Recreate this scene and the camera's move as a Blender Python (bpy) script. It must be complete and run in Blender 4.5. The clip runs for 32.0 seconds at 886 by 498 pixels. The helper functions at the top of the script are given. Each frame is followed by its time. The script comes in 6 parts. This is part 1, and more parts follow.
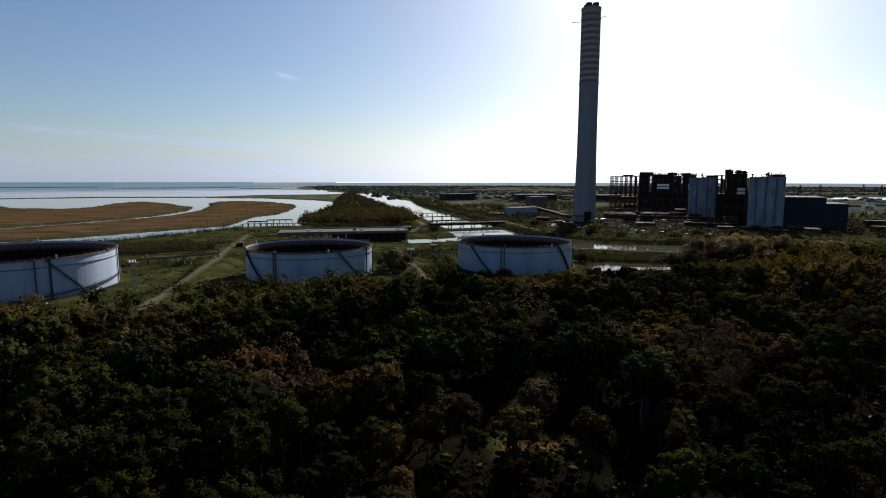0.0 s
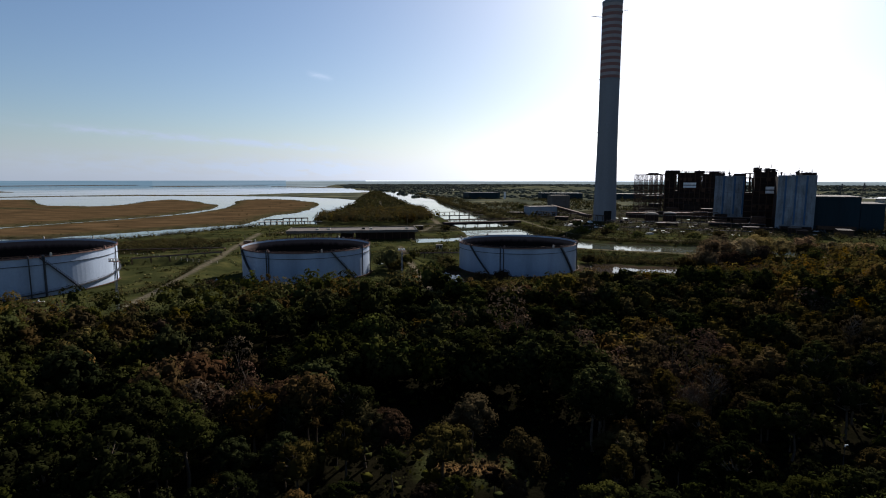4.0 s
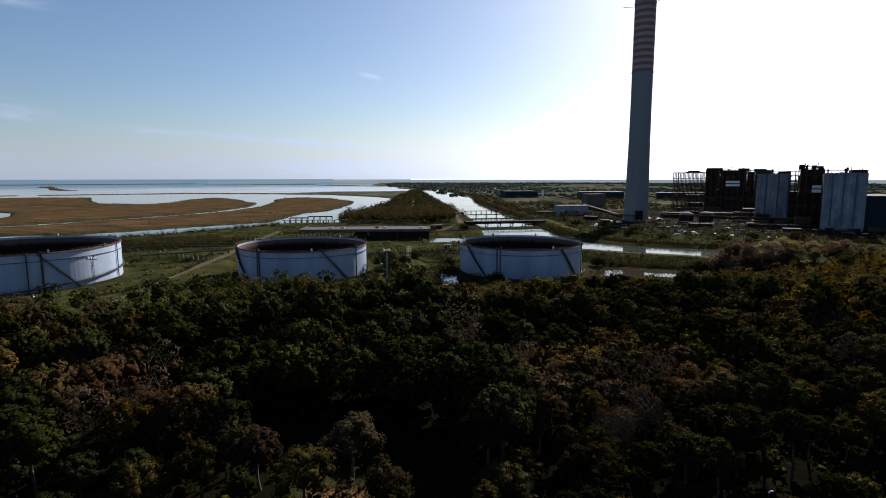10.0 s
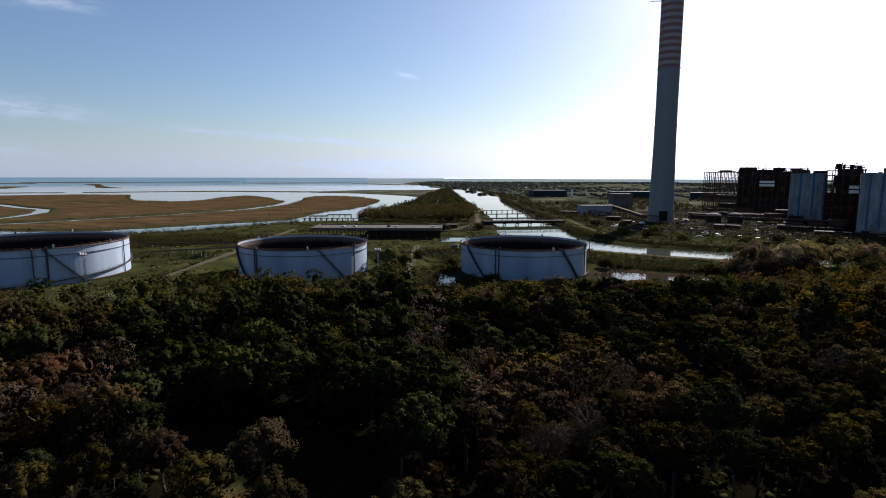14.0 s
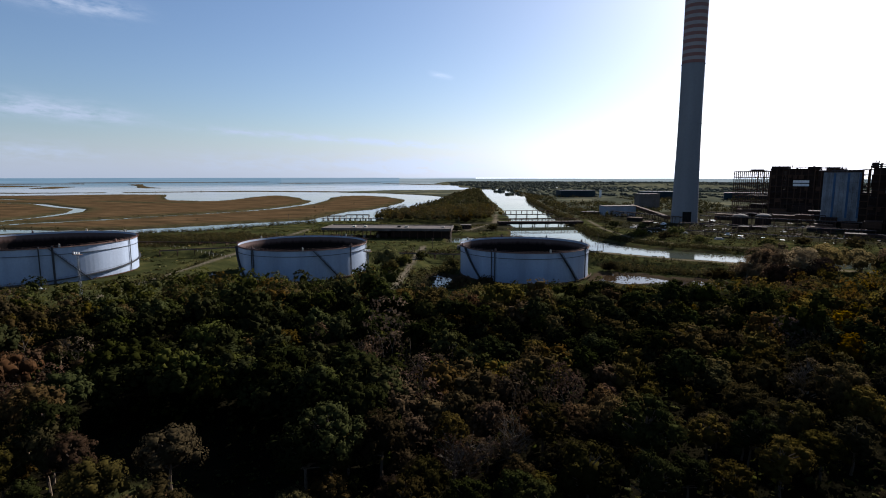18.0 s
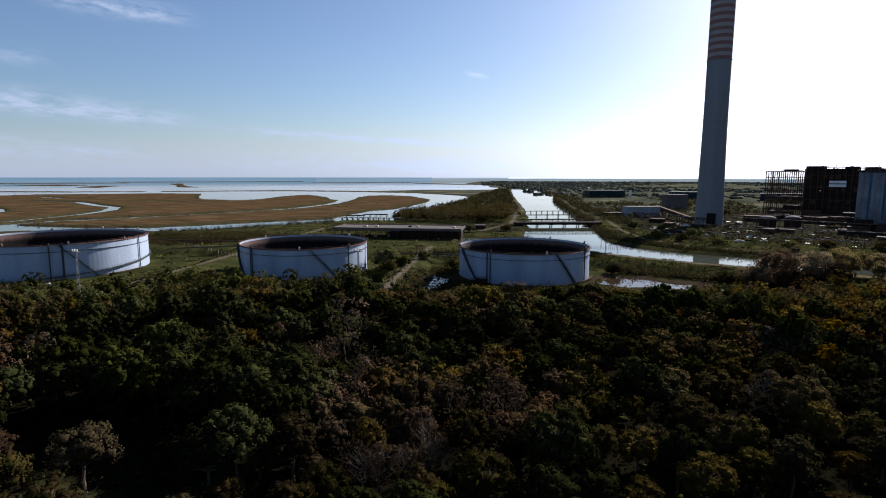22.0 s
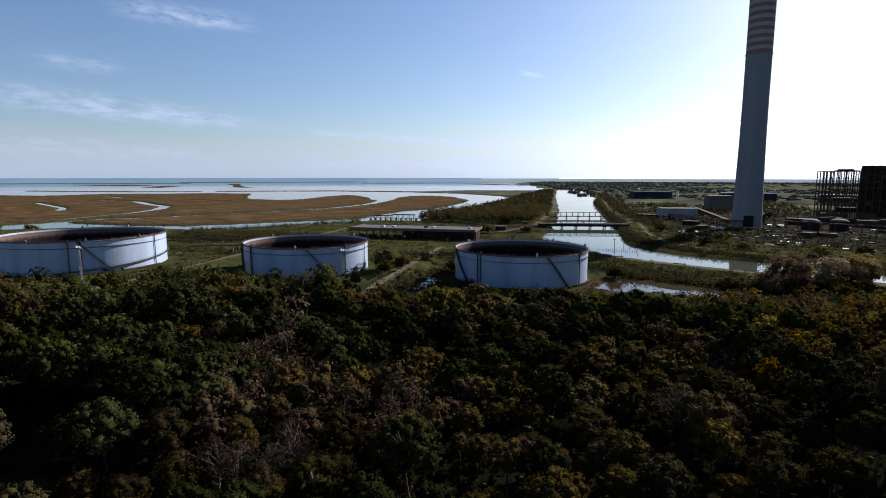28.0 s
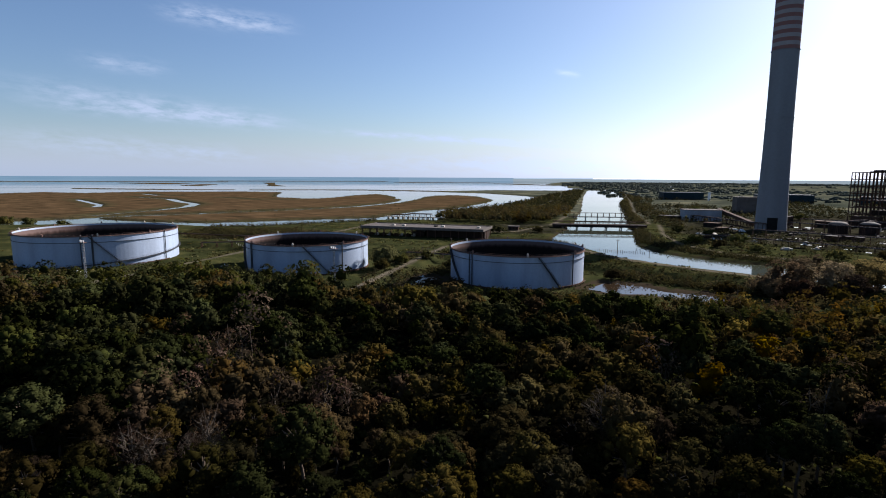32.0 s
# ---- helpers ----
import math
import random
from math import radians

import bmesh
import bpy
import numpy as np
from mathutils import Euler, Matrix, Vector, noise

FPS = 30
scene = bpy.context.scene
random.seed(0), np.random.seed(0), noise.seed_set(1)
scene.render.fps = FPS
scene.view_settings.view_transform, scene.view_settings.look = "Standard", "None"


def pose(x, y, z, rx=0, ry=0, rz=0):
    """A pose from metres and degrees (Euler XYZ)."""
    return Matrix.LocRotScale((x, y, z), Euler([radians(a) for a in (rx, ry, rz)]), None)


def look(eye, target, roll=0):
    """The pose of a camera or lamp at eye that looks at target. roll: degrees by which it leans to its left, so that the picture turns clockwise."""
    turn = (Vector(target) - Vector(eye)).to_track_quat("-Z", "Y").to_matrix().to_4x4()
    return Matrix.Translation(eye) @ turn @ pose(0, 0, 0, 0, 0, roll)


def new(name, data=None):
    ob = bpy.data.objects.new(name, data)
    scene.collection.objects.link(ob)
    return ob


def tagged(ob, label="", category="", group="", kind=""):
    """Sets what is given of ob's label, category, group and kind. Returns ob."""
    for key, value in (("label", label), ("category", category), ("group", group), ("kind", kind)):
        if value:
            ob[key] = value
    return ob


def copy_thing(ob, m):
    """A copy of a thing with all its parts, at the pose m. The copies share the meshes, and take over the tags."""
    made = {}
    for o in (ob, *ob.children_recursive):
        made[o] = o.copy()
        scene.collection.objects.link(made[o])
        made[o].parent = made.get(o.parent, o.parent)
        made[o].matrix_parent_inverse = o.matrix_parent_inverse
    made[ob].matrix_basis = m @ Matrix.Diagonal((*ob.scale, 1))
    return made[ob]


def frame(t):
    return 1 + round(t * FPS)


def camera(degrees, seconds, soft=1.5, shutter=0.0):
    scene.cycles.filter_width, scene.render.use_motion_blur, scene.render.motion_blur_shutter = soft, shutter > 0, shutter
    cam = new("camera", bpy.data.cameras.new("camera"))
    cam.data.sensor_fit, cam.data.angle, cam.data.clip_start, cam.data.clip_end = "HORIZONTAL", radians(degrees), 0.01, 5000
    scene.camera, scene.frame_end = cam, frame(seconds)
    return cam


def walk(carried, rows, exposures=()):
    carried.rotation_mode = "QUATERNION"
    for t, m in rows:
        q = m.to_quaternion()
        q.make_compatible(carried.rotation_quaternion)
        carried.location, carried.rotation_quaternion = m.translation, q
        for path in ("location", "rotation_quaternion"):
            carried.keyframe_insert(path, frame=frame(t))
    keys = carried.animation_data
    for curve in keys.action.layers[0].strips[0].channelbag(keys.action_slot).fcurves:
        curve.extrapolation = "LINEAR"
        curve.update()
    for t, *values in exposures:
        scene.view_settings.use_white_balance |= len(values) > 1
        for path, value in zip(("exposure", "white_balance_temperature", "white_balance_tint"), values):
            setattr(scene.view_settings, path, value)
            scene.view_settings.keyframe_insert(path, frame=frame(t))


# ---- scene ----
cam = camera(78.9, 32.0, soft=1.0)
METRES, EYE, TILT, LEAN, TURN = 149.0, 48.0, -5.05, 0.85, 0.0
ROWS = [
    (0.0, 0.0, 0.0, 0.0, 0.03, -2.2, -0.88),
    (0.5, 0.0143, 0.0063, 0.0008, 0.44, -2.21, -0.9),
    (1.0, 0.0288, 0.0125, 0.0015, 0.89, -2.25, -0.94),
    (1.5, 0.0431, 0.0184, 0.0025, 1.27, -2.29, -0.96),
    (2.0, 0.0574, 0.0246, 0.0035, 1.66, -2.3, -1.01),
    (2.5, 0.0717, 0.0308, 0.0044, 2.04, -2.34, -1.04),
    (3.0, 0.0858, 0.0371, 0.0052, 2.44, -2.39, -1.06),
    (3.5, 0.0997, 0.0434, 0.0059, 2.87, -2.4, -1.11),
    (5.5, 0.156, 0.0679, 0.0079, 4.45, -2.51, -1.3),
    (6.0, 0.1701, 0.0742, 0.0085, 4.84, -2.53, -1.33),
    (6.5, 0.1842, 0.0804, 0.0093, 5.23, -2.55, -1.33),
    (7.0, 0.1987, 0.0867, 0.0102, 5.62, -2.55, -1.33),
    (7.5, 0.2129, 0.093, 0.0113, 6.04, -2.58, -1.33),
    (8.0, 0.227, 0.0993, 0.0123, 6.51, -2.62, -1.37),
    (8.5, 0.2411, 0.1055, 0.0129, 6.93, -2.65, -1.43),
    (9.0, 0.2553, 0.1117, 0.0135, 7.4, -2.68, -1.48),
    (9.5, 0.2696, 0.1178, 0.0147, 7.85, -2.7, -1.48),
    (10.0, 0.2839, 0.124, 0.0155, 8.31, -2.7, -1.52),
    (10.5, 0.2981, 0.1303, 0.0164, 8.75, -2.73, -1.57),
    (11.0, 0.3125, 0.1366, 0.0171, 9.19, -2.75, -1.64),
    (11.5, 0.3266, 0.1428, 0.0177, 9.61, -2.79, -1.68),
    (12.0, 0.3409, 0.1492, 0.0185, 10.06, -2.79, -1.72),
    (12.5, 0.3554, 0.1553, 0.0198, 10.54, -2.81, -1.74),
    (13.0, 0.3694, 0.1617, 0.0206, 11.03, -2.83, -1.86),
    (13.5, 0.3834, 0.1681, 0.0207, 11.48, -2.87, -1.94),
    (14.0, 0.3973, 0.1746, 0.0203, 11.99, -2.92, -2.01),
    (14.5, 0.4114, 0.1809, 0.0202, 12.42, -2.94, -2.02),
    (16.5, 0.4677, 0.2066, 0.0247, 14.22, -3.01, -2.06),
    (17.0, 0.482, 0.2127, 0.0262, 14.66, -3.04, -2.11),
    (17.5, 0.4963, 0.2191, 0.0275, 15.11, -3.06, -2.13),
    (18.0, 0.5106, 0.2255, 0.0288, 15.56, -3.07, -2.18),
    (18.5, 0.524, 0.2314, 0.0299, 15.99, -3.09, -2.22),
    (19.0, 0.5381, 0.2379, 0.0311, 16.47, -3.12, -2.26),
    (19.5, 0.5523, 0.2442, 0.0322, 16.92, -3.15, -2.31),
    (20.0, 0.5662, 0.2505, 0.0328, 17.42, -3.16, -2.4),
    (20.5, 0.5804, 0.2568, 0.0337, 17.87, -3.2, -2.44),
    (21.0, 0.5945, 0.263, 0.034, 18.3, -3.22, -2.5),
    (21.5, 0.6087, 0.2692, 0.0345, 18.76, -3.24, -2.54),
    (22.0, 0.6227, 0.2756, 0.0353, 19.18, -3.24, -2.53),
    (22.5, 0.6367, 0.2817, 0.0364, 19.57, -3.26, -2.56),
    (23.0, 0.6508, 0.2881, 0.0372, 19.99, -3.29, -2.63),
    (23.5, 0.6651, 0.2946, 0.0376, 20.42, -3.3, -2.71),
    (24.0, 0.6795, 0.3012, 0.0382, 20.88, -3.32, -2.76),
    (24.5, 0.694, 0.3076, 0.0389, 21.4, -3.35, -2.81),
    (25.0, 0.7086, 0.314, 0.0392, 21.85, -3.37, -2.88),
    (25.5, 0.723, 0.3206, 0.0396, 22.31, -3.39, -2.91),
    (27.5, 0.7824, 0.3468, 0.0444, 24.24, -3.45, -2.88),
    (28.0, 0.7966, 0.3534, 0.0459, 24.71, -3.46, -2.91),
    (28.5, 0.811, 0.3602, 0.0472, 25.15, -3.51, -2.96),
    (29.0, 0.8254, 0.3669, 0.048, 25.67, -3.53, -3.08),
    (29.5, 0.8401, 0.3734, 0.0487, 26.09, -3.58, -3.13),
    (30.0, 0.8544, 0.38, 0.0494, 26.51, -3.59, -3.16),
    (30.5, 0.8686, 0.387, 0.05, 26.99, -3.62, -3.23),
    (31.0, 0.8829, 0.3937, 0.0502, 27.45, -3.65, -3.31),
    (31.5, 0.8973, 0.4005, 0.0502, 27.86, -3.67, -3.37),
    (32.0, 0.9115, 0.4074, 0.0502, 28.27, -3.68, -3.42),
]
EXPOSURES = [(0.0, 0.80, 6180, 11), (6.0, 0.91, 6150, 12), (16.0, 1.04, 6070, 13.5), (32.0, 1.19, 5950, 15)]
walk(cam, [(t, pose(0, 0, EYE, TILT, LEAN, TURN) @ pose(METRES * x, METRES * y, METRES * z, 90 + pitch, roll, yaw)) for t, x, y, z, yaw, pitch, roll in ROWS], EXPOSURES)

# ---- light: low autumn sun ahead of the camera, clear sky with thin cirrus ----
SUN_AZ, SUN_EL = radians(21.5), radians(28.0)
SUN_DIR = Vector((math.sin(SUN_AZ) * math.cos(SUN_EL), math.cos(SUN_AZ) * math.cos(SUN_EL), math.sin(SUN_EL)))
world = bpy.data.worlds.new("sky")
scene.world = world
world.use_nodes = True
wt = world.node_tree
wt.nodes.clear()
w_out = wt.nodes.new("ShaderNodeOutputWorld")
w_bg = wt.nodes.new("ShaderNodeBackground")
w_bg.inputs["Strength"].default_value = 0.05
sky = wt.nodes.new("ShaderNodeTexSky")
sky.sky_type = "NISHITA"
sky.sun_disc = False
sky.sun_elevation, sky.sun_rotation = SUN_EL, SUN_AZ
sky.air_density, sky.dust_density, sky.ozone_density = 1.0, 0.9, 3.3


def w_math(op, a, b=0.0):
    m = wt.nodes.new("ShaderNodeMath")
    m.operation = op
    for v, i in ((a, 0), (b, 1)):
        if isinstance(v, (int, float)):
            m.inputs[i].default_value = v
        else:
            wt.links.new(v, m.inputs[i])
    return m.outputs[0]


# thin clouds: (bearing and height of both ends in degrees, half width, density, share of streaky noise)
CLOUDS = [((-39.0, 4.45), (-14.0, 3.0), 0.33, 0.95), ((-54.5, 14.5), (-44.0, 14.15), 0.75, 0.75), ((-66.0, 7.2), (-45.0, 5.3), 0.8, 0.6), ((-64.0, 5.9), (-45.0, 5.1), 0.55, 0.65),
          ((-61.5, 9.7), (-55.0, 9.5), 0.6, 0.45), ((-17.0, 10.4), (-14.8, 9.9), 0.25, 0.5), ((-24.0, 1.1), (-13.0, 1.0), 0.5, 0.6), ((-68.0, 3.1), (-48.0, 1.9), 0.9, 0.35), ((30.0, 4.0), (42.0, 3.4), 0.5, 0.5),
          ((-42.0, 1.6), (-10.0, 1.2), 1.0, 0.25)]
w_co = wt.nodes.new("ShaderNodeTexCoord")
w_xyz = wt.nodes.new("ShaderNodeSeparateXYZ")
wt.links.new(w_co.outputs["Generated"], w_xyz.inputs[0])
az = w_math("MULTIPLY", w_math("ARCTAN2", w_xyz.outputs[0], w_xyz.outputs[1]), 57.2958)
el = w_math("MULTIPLY", w_math("ARCSINE", w_xyz.outputs[2]), 57.2958)
w_cmb = wt.nodes.new("ShaderNodeCombineXYZ")
wt.links.new(az, w_cmb.inputs[0])
wt.links.new(w_math("MULTIPLY", w_math("ADD", el, w_math("MULTIPLY", az, 0.06)), 3.5), w_cmb.inputs[1])
w_noise = wt.nodes.new("ShaderNodeTexNoise")
w_noise.inputs["Scale"].default_value, w_noise.inputs["Detail"].default_value, w_noise.inputs["Roughness"].default_value = 0.45, 7.0, 0.62
wt.links.new(w_cmb.outputs[0], w_noise.inputs["Vector"])
w_rag = w_math("MINIMUM", w_math("MAXIMUM", w_math("MULTIPLY", w_math("SUBTRACT", w_noise.outputs["Fac"], 0.36), 4.0), 0.0), 1.3)
cover = 0.0
for (a0, e0), (a1, e1), half, dens in CLOUDS:
    am, em, slope, reach = (a0 + a1) / 2, (e0 + e1) / 2, (e1 - e0) / (a1 - a0), abs(a1 - a0) / 2
    da = w_math("SUBTRACT", az, am)
    de = w_math("DIVIDE", w_math("SUBTRACT", w_math("SUBTRACT", el, em), w_math("MULTIPLY", da, slope)), half)
    du = w_math("POWER", w_math("ABSOLUTE", w_math("DIVIDE", da, reach)), 4.0)
    g = w_math("EXPONENT", w_math("MULTIPLY", w_math("ADD", du, w_math("MULTIPLY", de, de)), -1.0))
    cover = w_math("ADD", w_math("MULTIPLY", w_math("MULTIPLY", g, w_rag), dens), cover)
haze = w_math("MULTIPLY", w_math("EXPONENT", w_math("MULTIPLY", w_math("POWER", w_math("DIVIDE", el, 3.2), 2.0), -1.0)), 0.7)
cover = w_math("MINIMUM", w_math("ADD", w_math("MULTIPLY", cover, 0.95), haze), 0.85)
w_mix = wt.nodes.new("ShaderNodeMix")
w_mix.data_type = "RGBA"
wt.links.new(cover, w_mix.inputs[0])
wt.links.new(sky.outputs["Color"], w_mix.inputs[6])
# thin cloud and haze scatter most light towards the sun's side
veil = wt.nodes.new("ShaderNodeVectorMath")
veil.operation = "SCALE"
veil.inputs[0].default_value = (5.4, 6.3, 7.8)
off_sun = w_math("DIVIDE", w_math("SUBTRACT", az, math.degrees(SUN_AZ)), 32.0)
wt.links.new(w_math("ADD", w_math("MULTIPLY", w_math("EXPONENT", w_math("MULTIPLY", w_math("MULTIPLY", off_sun, off_sun), -1.0)), 1.6), 0.9), veil.inputs["Scale"])
wt.links.new(veil.outputs[0], w_mix.inputs[7])
wt.links.new(w_mix.outputs[2], w_bg.inputs["Color"])
wt.links.new(w_bg.outputs["Background"], w_out.inputs["Surface"])
sun_data = bpy.data.lights.new("sun", "SUN")
sun_data.energy, sun_data.angle, sun_data.color = 5.0, radians(0.53), (1.0, 0.93, 0.82)
sun = new("sun", sun_data)
sun.matrix_world = look((0, 0, 600), Vector((0, 0, 600)) - SUN_DIR)

# ---- materials ----
class Nodes:
    """A small builder for node materials."""

    def __init__(self, name):
        self.mat = bpy.data.materials.new(name)
        self.mat.use_nodes = True
        self.t = self.mat.node_tree
        self.bsdf = self.t.nodes["Principled BSDF"]

    def add(self, kind, **inputs):
        n = self.t.nodes.new(kind)
        for k, v in inputs.items():
            n.inputs[k.replace("_", " ")].default_value = v
        return n

    def link(self, a, b):
        self.t.links.new(a, b)

    def coords(self):
        return self.add("ShaderNodeTexCoord").outputs["Object"]

    def noise(self, scale, detail=4.0, rough=0.55, vec=None, stretch=None):
        n = self.add("ShaderNodeTexNoise", Scale=scale, Detail=detail, Roughness=rough)
        vec = vec or self.coords()
        if stretch:
            m = self.add("ShaderNodeMapping", Scale=stretch)
            self.link(vec, m.inputs["Vector"])
            vec = m.outputs["Vector"]
        self.link(vec, n.inputs["Vector"])
        return n.outputs["Fac"]

    def ramp(self, fac, stops):
        r = self.add("ShaderNodeValToRGB")
        e = r.color_ramp.elements
        while len(e) < len(stops):
            e.new(0.5)
        for el, (p, c) in zip(e, stops):
            el.position, el.color = p, (*c, 1) if len(c) == 3 else c
        self.link(fac, r.inputs["Fac"])
        return r.outputs["Color"]

    def mix(self, fac, a, b, kind="MIX"):
        m = self.t.nodes.new("ShaderNodeMix")
        m.data_type, m.blend_type = "RGBA", kind
        for v, i in ((fac, 0), (a, 6), (b, 7)):
            if isinstance(v, (int, float)):
                m.inputs[i].default_value = v
            elif isinstance(v, tuple):
                m.inputs[i].default_value = (*v, 1)
            else:
                self.link(v, m.inputs[i])
        return m.outputs[2]

    def math(self, op, a, b=0.0):
        m = self.t.nodes.new("ShaderNodeMath")
        m.operation = op
        for v, i in ((a, 0), (b, 1)):
            if isinstance(v, (int, float)):
                m.inputs[i].default_value = v
            else:
                self.link(v, m.inputs[i])
        return m.outputs[0]

    def attr(self, name):
        n = self.t.nodes.new("ShaderNodeAttribute")
        n.attribute_name = name
        return n.outputs["Fac"]

    def bump(self, height, strength=0.4, distance=0.1):
        b = self.add("ShaderNodeBump", Strength=strength, Distance=distance)
        self.link(height, b.inputs["Height"])
        self.link(b.outputs["Normal"], self.bsdf.inputs["Normal"])

    def done(self, color=None, rough=0.8, metal=0.0, spec=0.5):
        if color is not None:
            if isinstance(color, tuple):
                self.bsdf.inputs["Base Color"].default_value = (*color, 1)
            else:
                self.link(color, self.bsdf.inputs["Base Color"])
        if isinstance(rough, (int, float)):
            self.bsdf.inputs["Roughness"].default_value = rough
        else:
            self.link(rough, self.bsdf.inputs["Roughness"])
        self.bsdf.inputs["Metallic"].default_value = metal
        self.bsdf.inputs["Specular IOR Level"].default_value = spec
        return self.mat


def worn(name, base, dark, scale=0.3, rough=0.7, metal=0.0, streak=None, amount=0.6, spec=0.03):
    """A surface of one base colour with stains of another at two scales; streak: stretch of vertical runs."""
    n = Nodes(name)
    a = n.noise(scale, 5.0, 0.6, stretch=streak)
    b = n.noise(scale * 9, 3.0, 0.6)
    f = n.math("ADD", n.math("MULTIPLY", a, 0.75), n.math("MULTIPLY", b, 0.25))
    c = n.ramp(f, [(0.38, base), (0.62, tuple(x + (y - x) * amount for x, y in zip(base, dark)))])
    n.bump(b, 0.25, 0.05)
    return n.done(c, rough, metal, spec)


def ground_material():
    n = Nodes("ground_soil_and_grass")
    big, mid, fine = n.noise(0.012, 5.0), n.noise(0.07, 5.0, 0.65), n.noise(0.7, 4.0, 0.7)
    grass = n.ramp(mid, [(0.3, (0.010, 0.011, 0.005)), (0.5, (0.027, 0.028, 0.010)), (0.72, (0.072, 0.062, 0.022))])
    grass = n.mix(n.math("MULTIPLY", fine, 0.6), grass, (0.03, 0.035, 0.014))
    marsh = n.ramp(n.noise(0.02, 6.0, 0.65, stretch=(1, 2.5, 1)), [(0.3, (0.026, 0.020, 0.011)), (0.5, (0.060, 0.038, 0.019)), (0.7, (0.10, 0.064, 0.032))])
    track = n.ramp(fine, [(0.3, (0.06, 0.05, 0.035)), (0.7, (0.135, 0.112, 0.08))])
    bare = n.ramp(mid, [(0.32, (0.011, 0.010, 0.007)), (0.52, (0.022, 0.021, 0.012)), (0.75, (0.065, 0.055, 0.038))])
    # forest litter, near black: the shade under the trees is put into it
    shade_litter = n.ramp(mid, [(0.35, (0.0035, 0.0035, 0.002)), (0.65, (0.008, 0.0068, 0.0038))])
    # far farmland, greyer and paler: part of the distance haze is in its colour
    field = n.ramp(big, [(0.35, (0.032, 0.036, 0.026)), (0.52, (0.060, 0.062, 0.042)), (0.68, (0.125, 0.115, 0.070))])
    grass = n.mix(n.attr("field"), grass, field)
    c = n.mix(n.attr("marsh"), grass, marsh)
    c = n.mix(n.attr("fringe"), c, n.ramp(mid, [(0.35, (0.02, 0.021, 0.010)), (0.65, (0.06, 0.05, 0.024))]))
    c = n.mix(n.attr("bare"), c, bare)
    c = n.mix(n.attr("shade_litter"), c, shade_litter)
    c = n.mix(n.attr("glade"), c, n.ramp(fine, [(0.3, (0.05, 0.028, 0.012)), (0.7, (0.15, 0.085, 0.035))]))
    c = n.mix(n.attr("track"), c, track)
    c = n.mix(n.attr("mud"), c, (0.035, 0.026, 0.017))
    n.bump(n.math("ADD", mid, n.math("MULTIPLY", fine, 0.62)), 0.6, 0.8)
    return n.done(c, 1.0, spec=0.0)


def water_material(name, colour, ripple):
    n = Nodes(name)
    w = n.noise(0.35, 3.0, 0.6, stretch=(1.0, 0.6, 1.0))
    n.bump(w, ripple, 0.06)
    n.bsdf.inputs["IOR"].default_value = 1.33
    patch = n.ramp(n.noise(0.004, 3.0), [(0.4, (0.03, 0.03, 0.03)), (0.65, (0.09, 0.09, 0.09))])
    return n.done(colour, patch, spec=0.5)


def leaf_material(name, stops, glow=0.25):
    """Foliage: colour varies leaf cluster by leaf cluster, a little sunlight passes through."""
    n = Nodes(name)
    rnd = n.add("ShaderNodeNewGeometry").outputs["Random Per Island"]
    obj = n.add("ShaderNodeObjectInfo").outputs["Random"]
    f = n.math("ADD", n.math("MULTIPLY", rnd, 0.2), n.math("MULTIPLY", obj, 0.75))
    f = n.math("ADD", f, n.math("MULTIPLY", n.attr("tint"), 0.7))
    c = n.ramp(f, stops)
    # each plant has its own hue and depth of colour
    own = n.math("ADD", n.math("MULTIPLY", obj, 7.3), n.math("MULTIPLY", n.attr("tint"), 5.1))
    tone = n.add("ShaderNodeHueSaturation")
    n.link(n.math("ADD", n.math("MULTIPLY", n.math("FRACT", own), 0.04), 0.475), tone.inputs["Hue"])
    n.link(n.math("ADD", n.math("MULTIPLY", n.math("FRACT", n.math("MULTIPLY", own, 2.7)), 0.3), 0.88), tone.inputs["Saturation"])
    n.link(n.math("ADD", n.math("MULTIPLY", n.math("FRACT", n.math("MULTIPLY", own, 5.3)), 0.75), 0.75), tone.inputs["Value"])
    n.link(c, tone.inputs["Color"])
    c = tone.outputs["Color"]
    n.done(c, 1.0, spec=0.0)
    tr = n.add("ShaderNodeBsdfTranslucent")
    n.link(c, tr.inputs["Color"])
    mx = n.add("ShaderNodeMixShader", Fac=glow)
    n.link(n.bsdf.outputs["BSDF"], mx.inputs[1])
    n.link(tr.outputs["BSDF"], mx.inputs[2])
    n.link(mx.outputs["Shader"], n.t.nodes["Material Output"].inputs["Surface"])
    return n.mat


M_GROUND = ground_material()
M_WATER = water_material("lagoon_water", (0.04, 0.045, 0.03), 0.12)
M_POND = water_material("pond_water", (0.03, 0.02, 0.012), 0.03)
# white tank paint; the blue of its sky-lit shade is put into the colour
M_SHELL = worn("blued_white_tank_paint", (0.275, 0.33, 0.425), (0.14, 0.17, 0.22), 0.12, 0.5, streak=(1, 1, 0.12), amount=0.6, spec=0.7)
M_RUST = worn("rusty_steel", (0.075, 0.043, 0.029), (0.035, 0.022, 0.016), 0.4, 0.85)
M_DARKSTEEL = worn("dark_painted_steel", (0.06, 0.062, 0.068), (0.03, 0.028, 0.026), 0.5, 0.6)
M_RIM = worn("weathered_rim_steel", (0.15, 0.095, 0.08), (0.07, 0.042, 0.033), 0.5, 0.8)
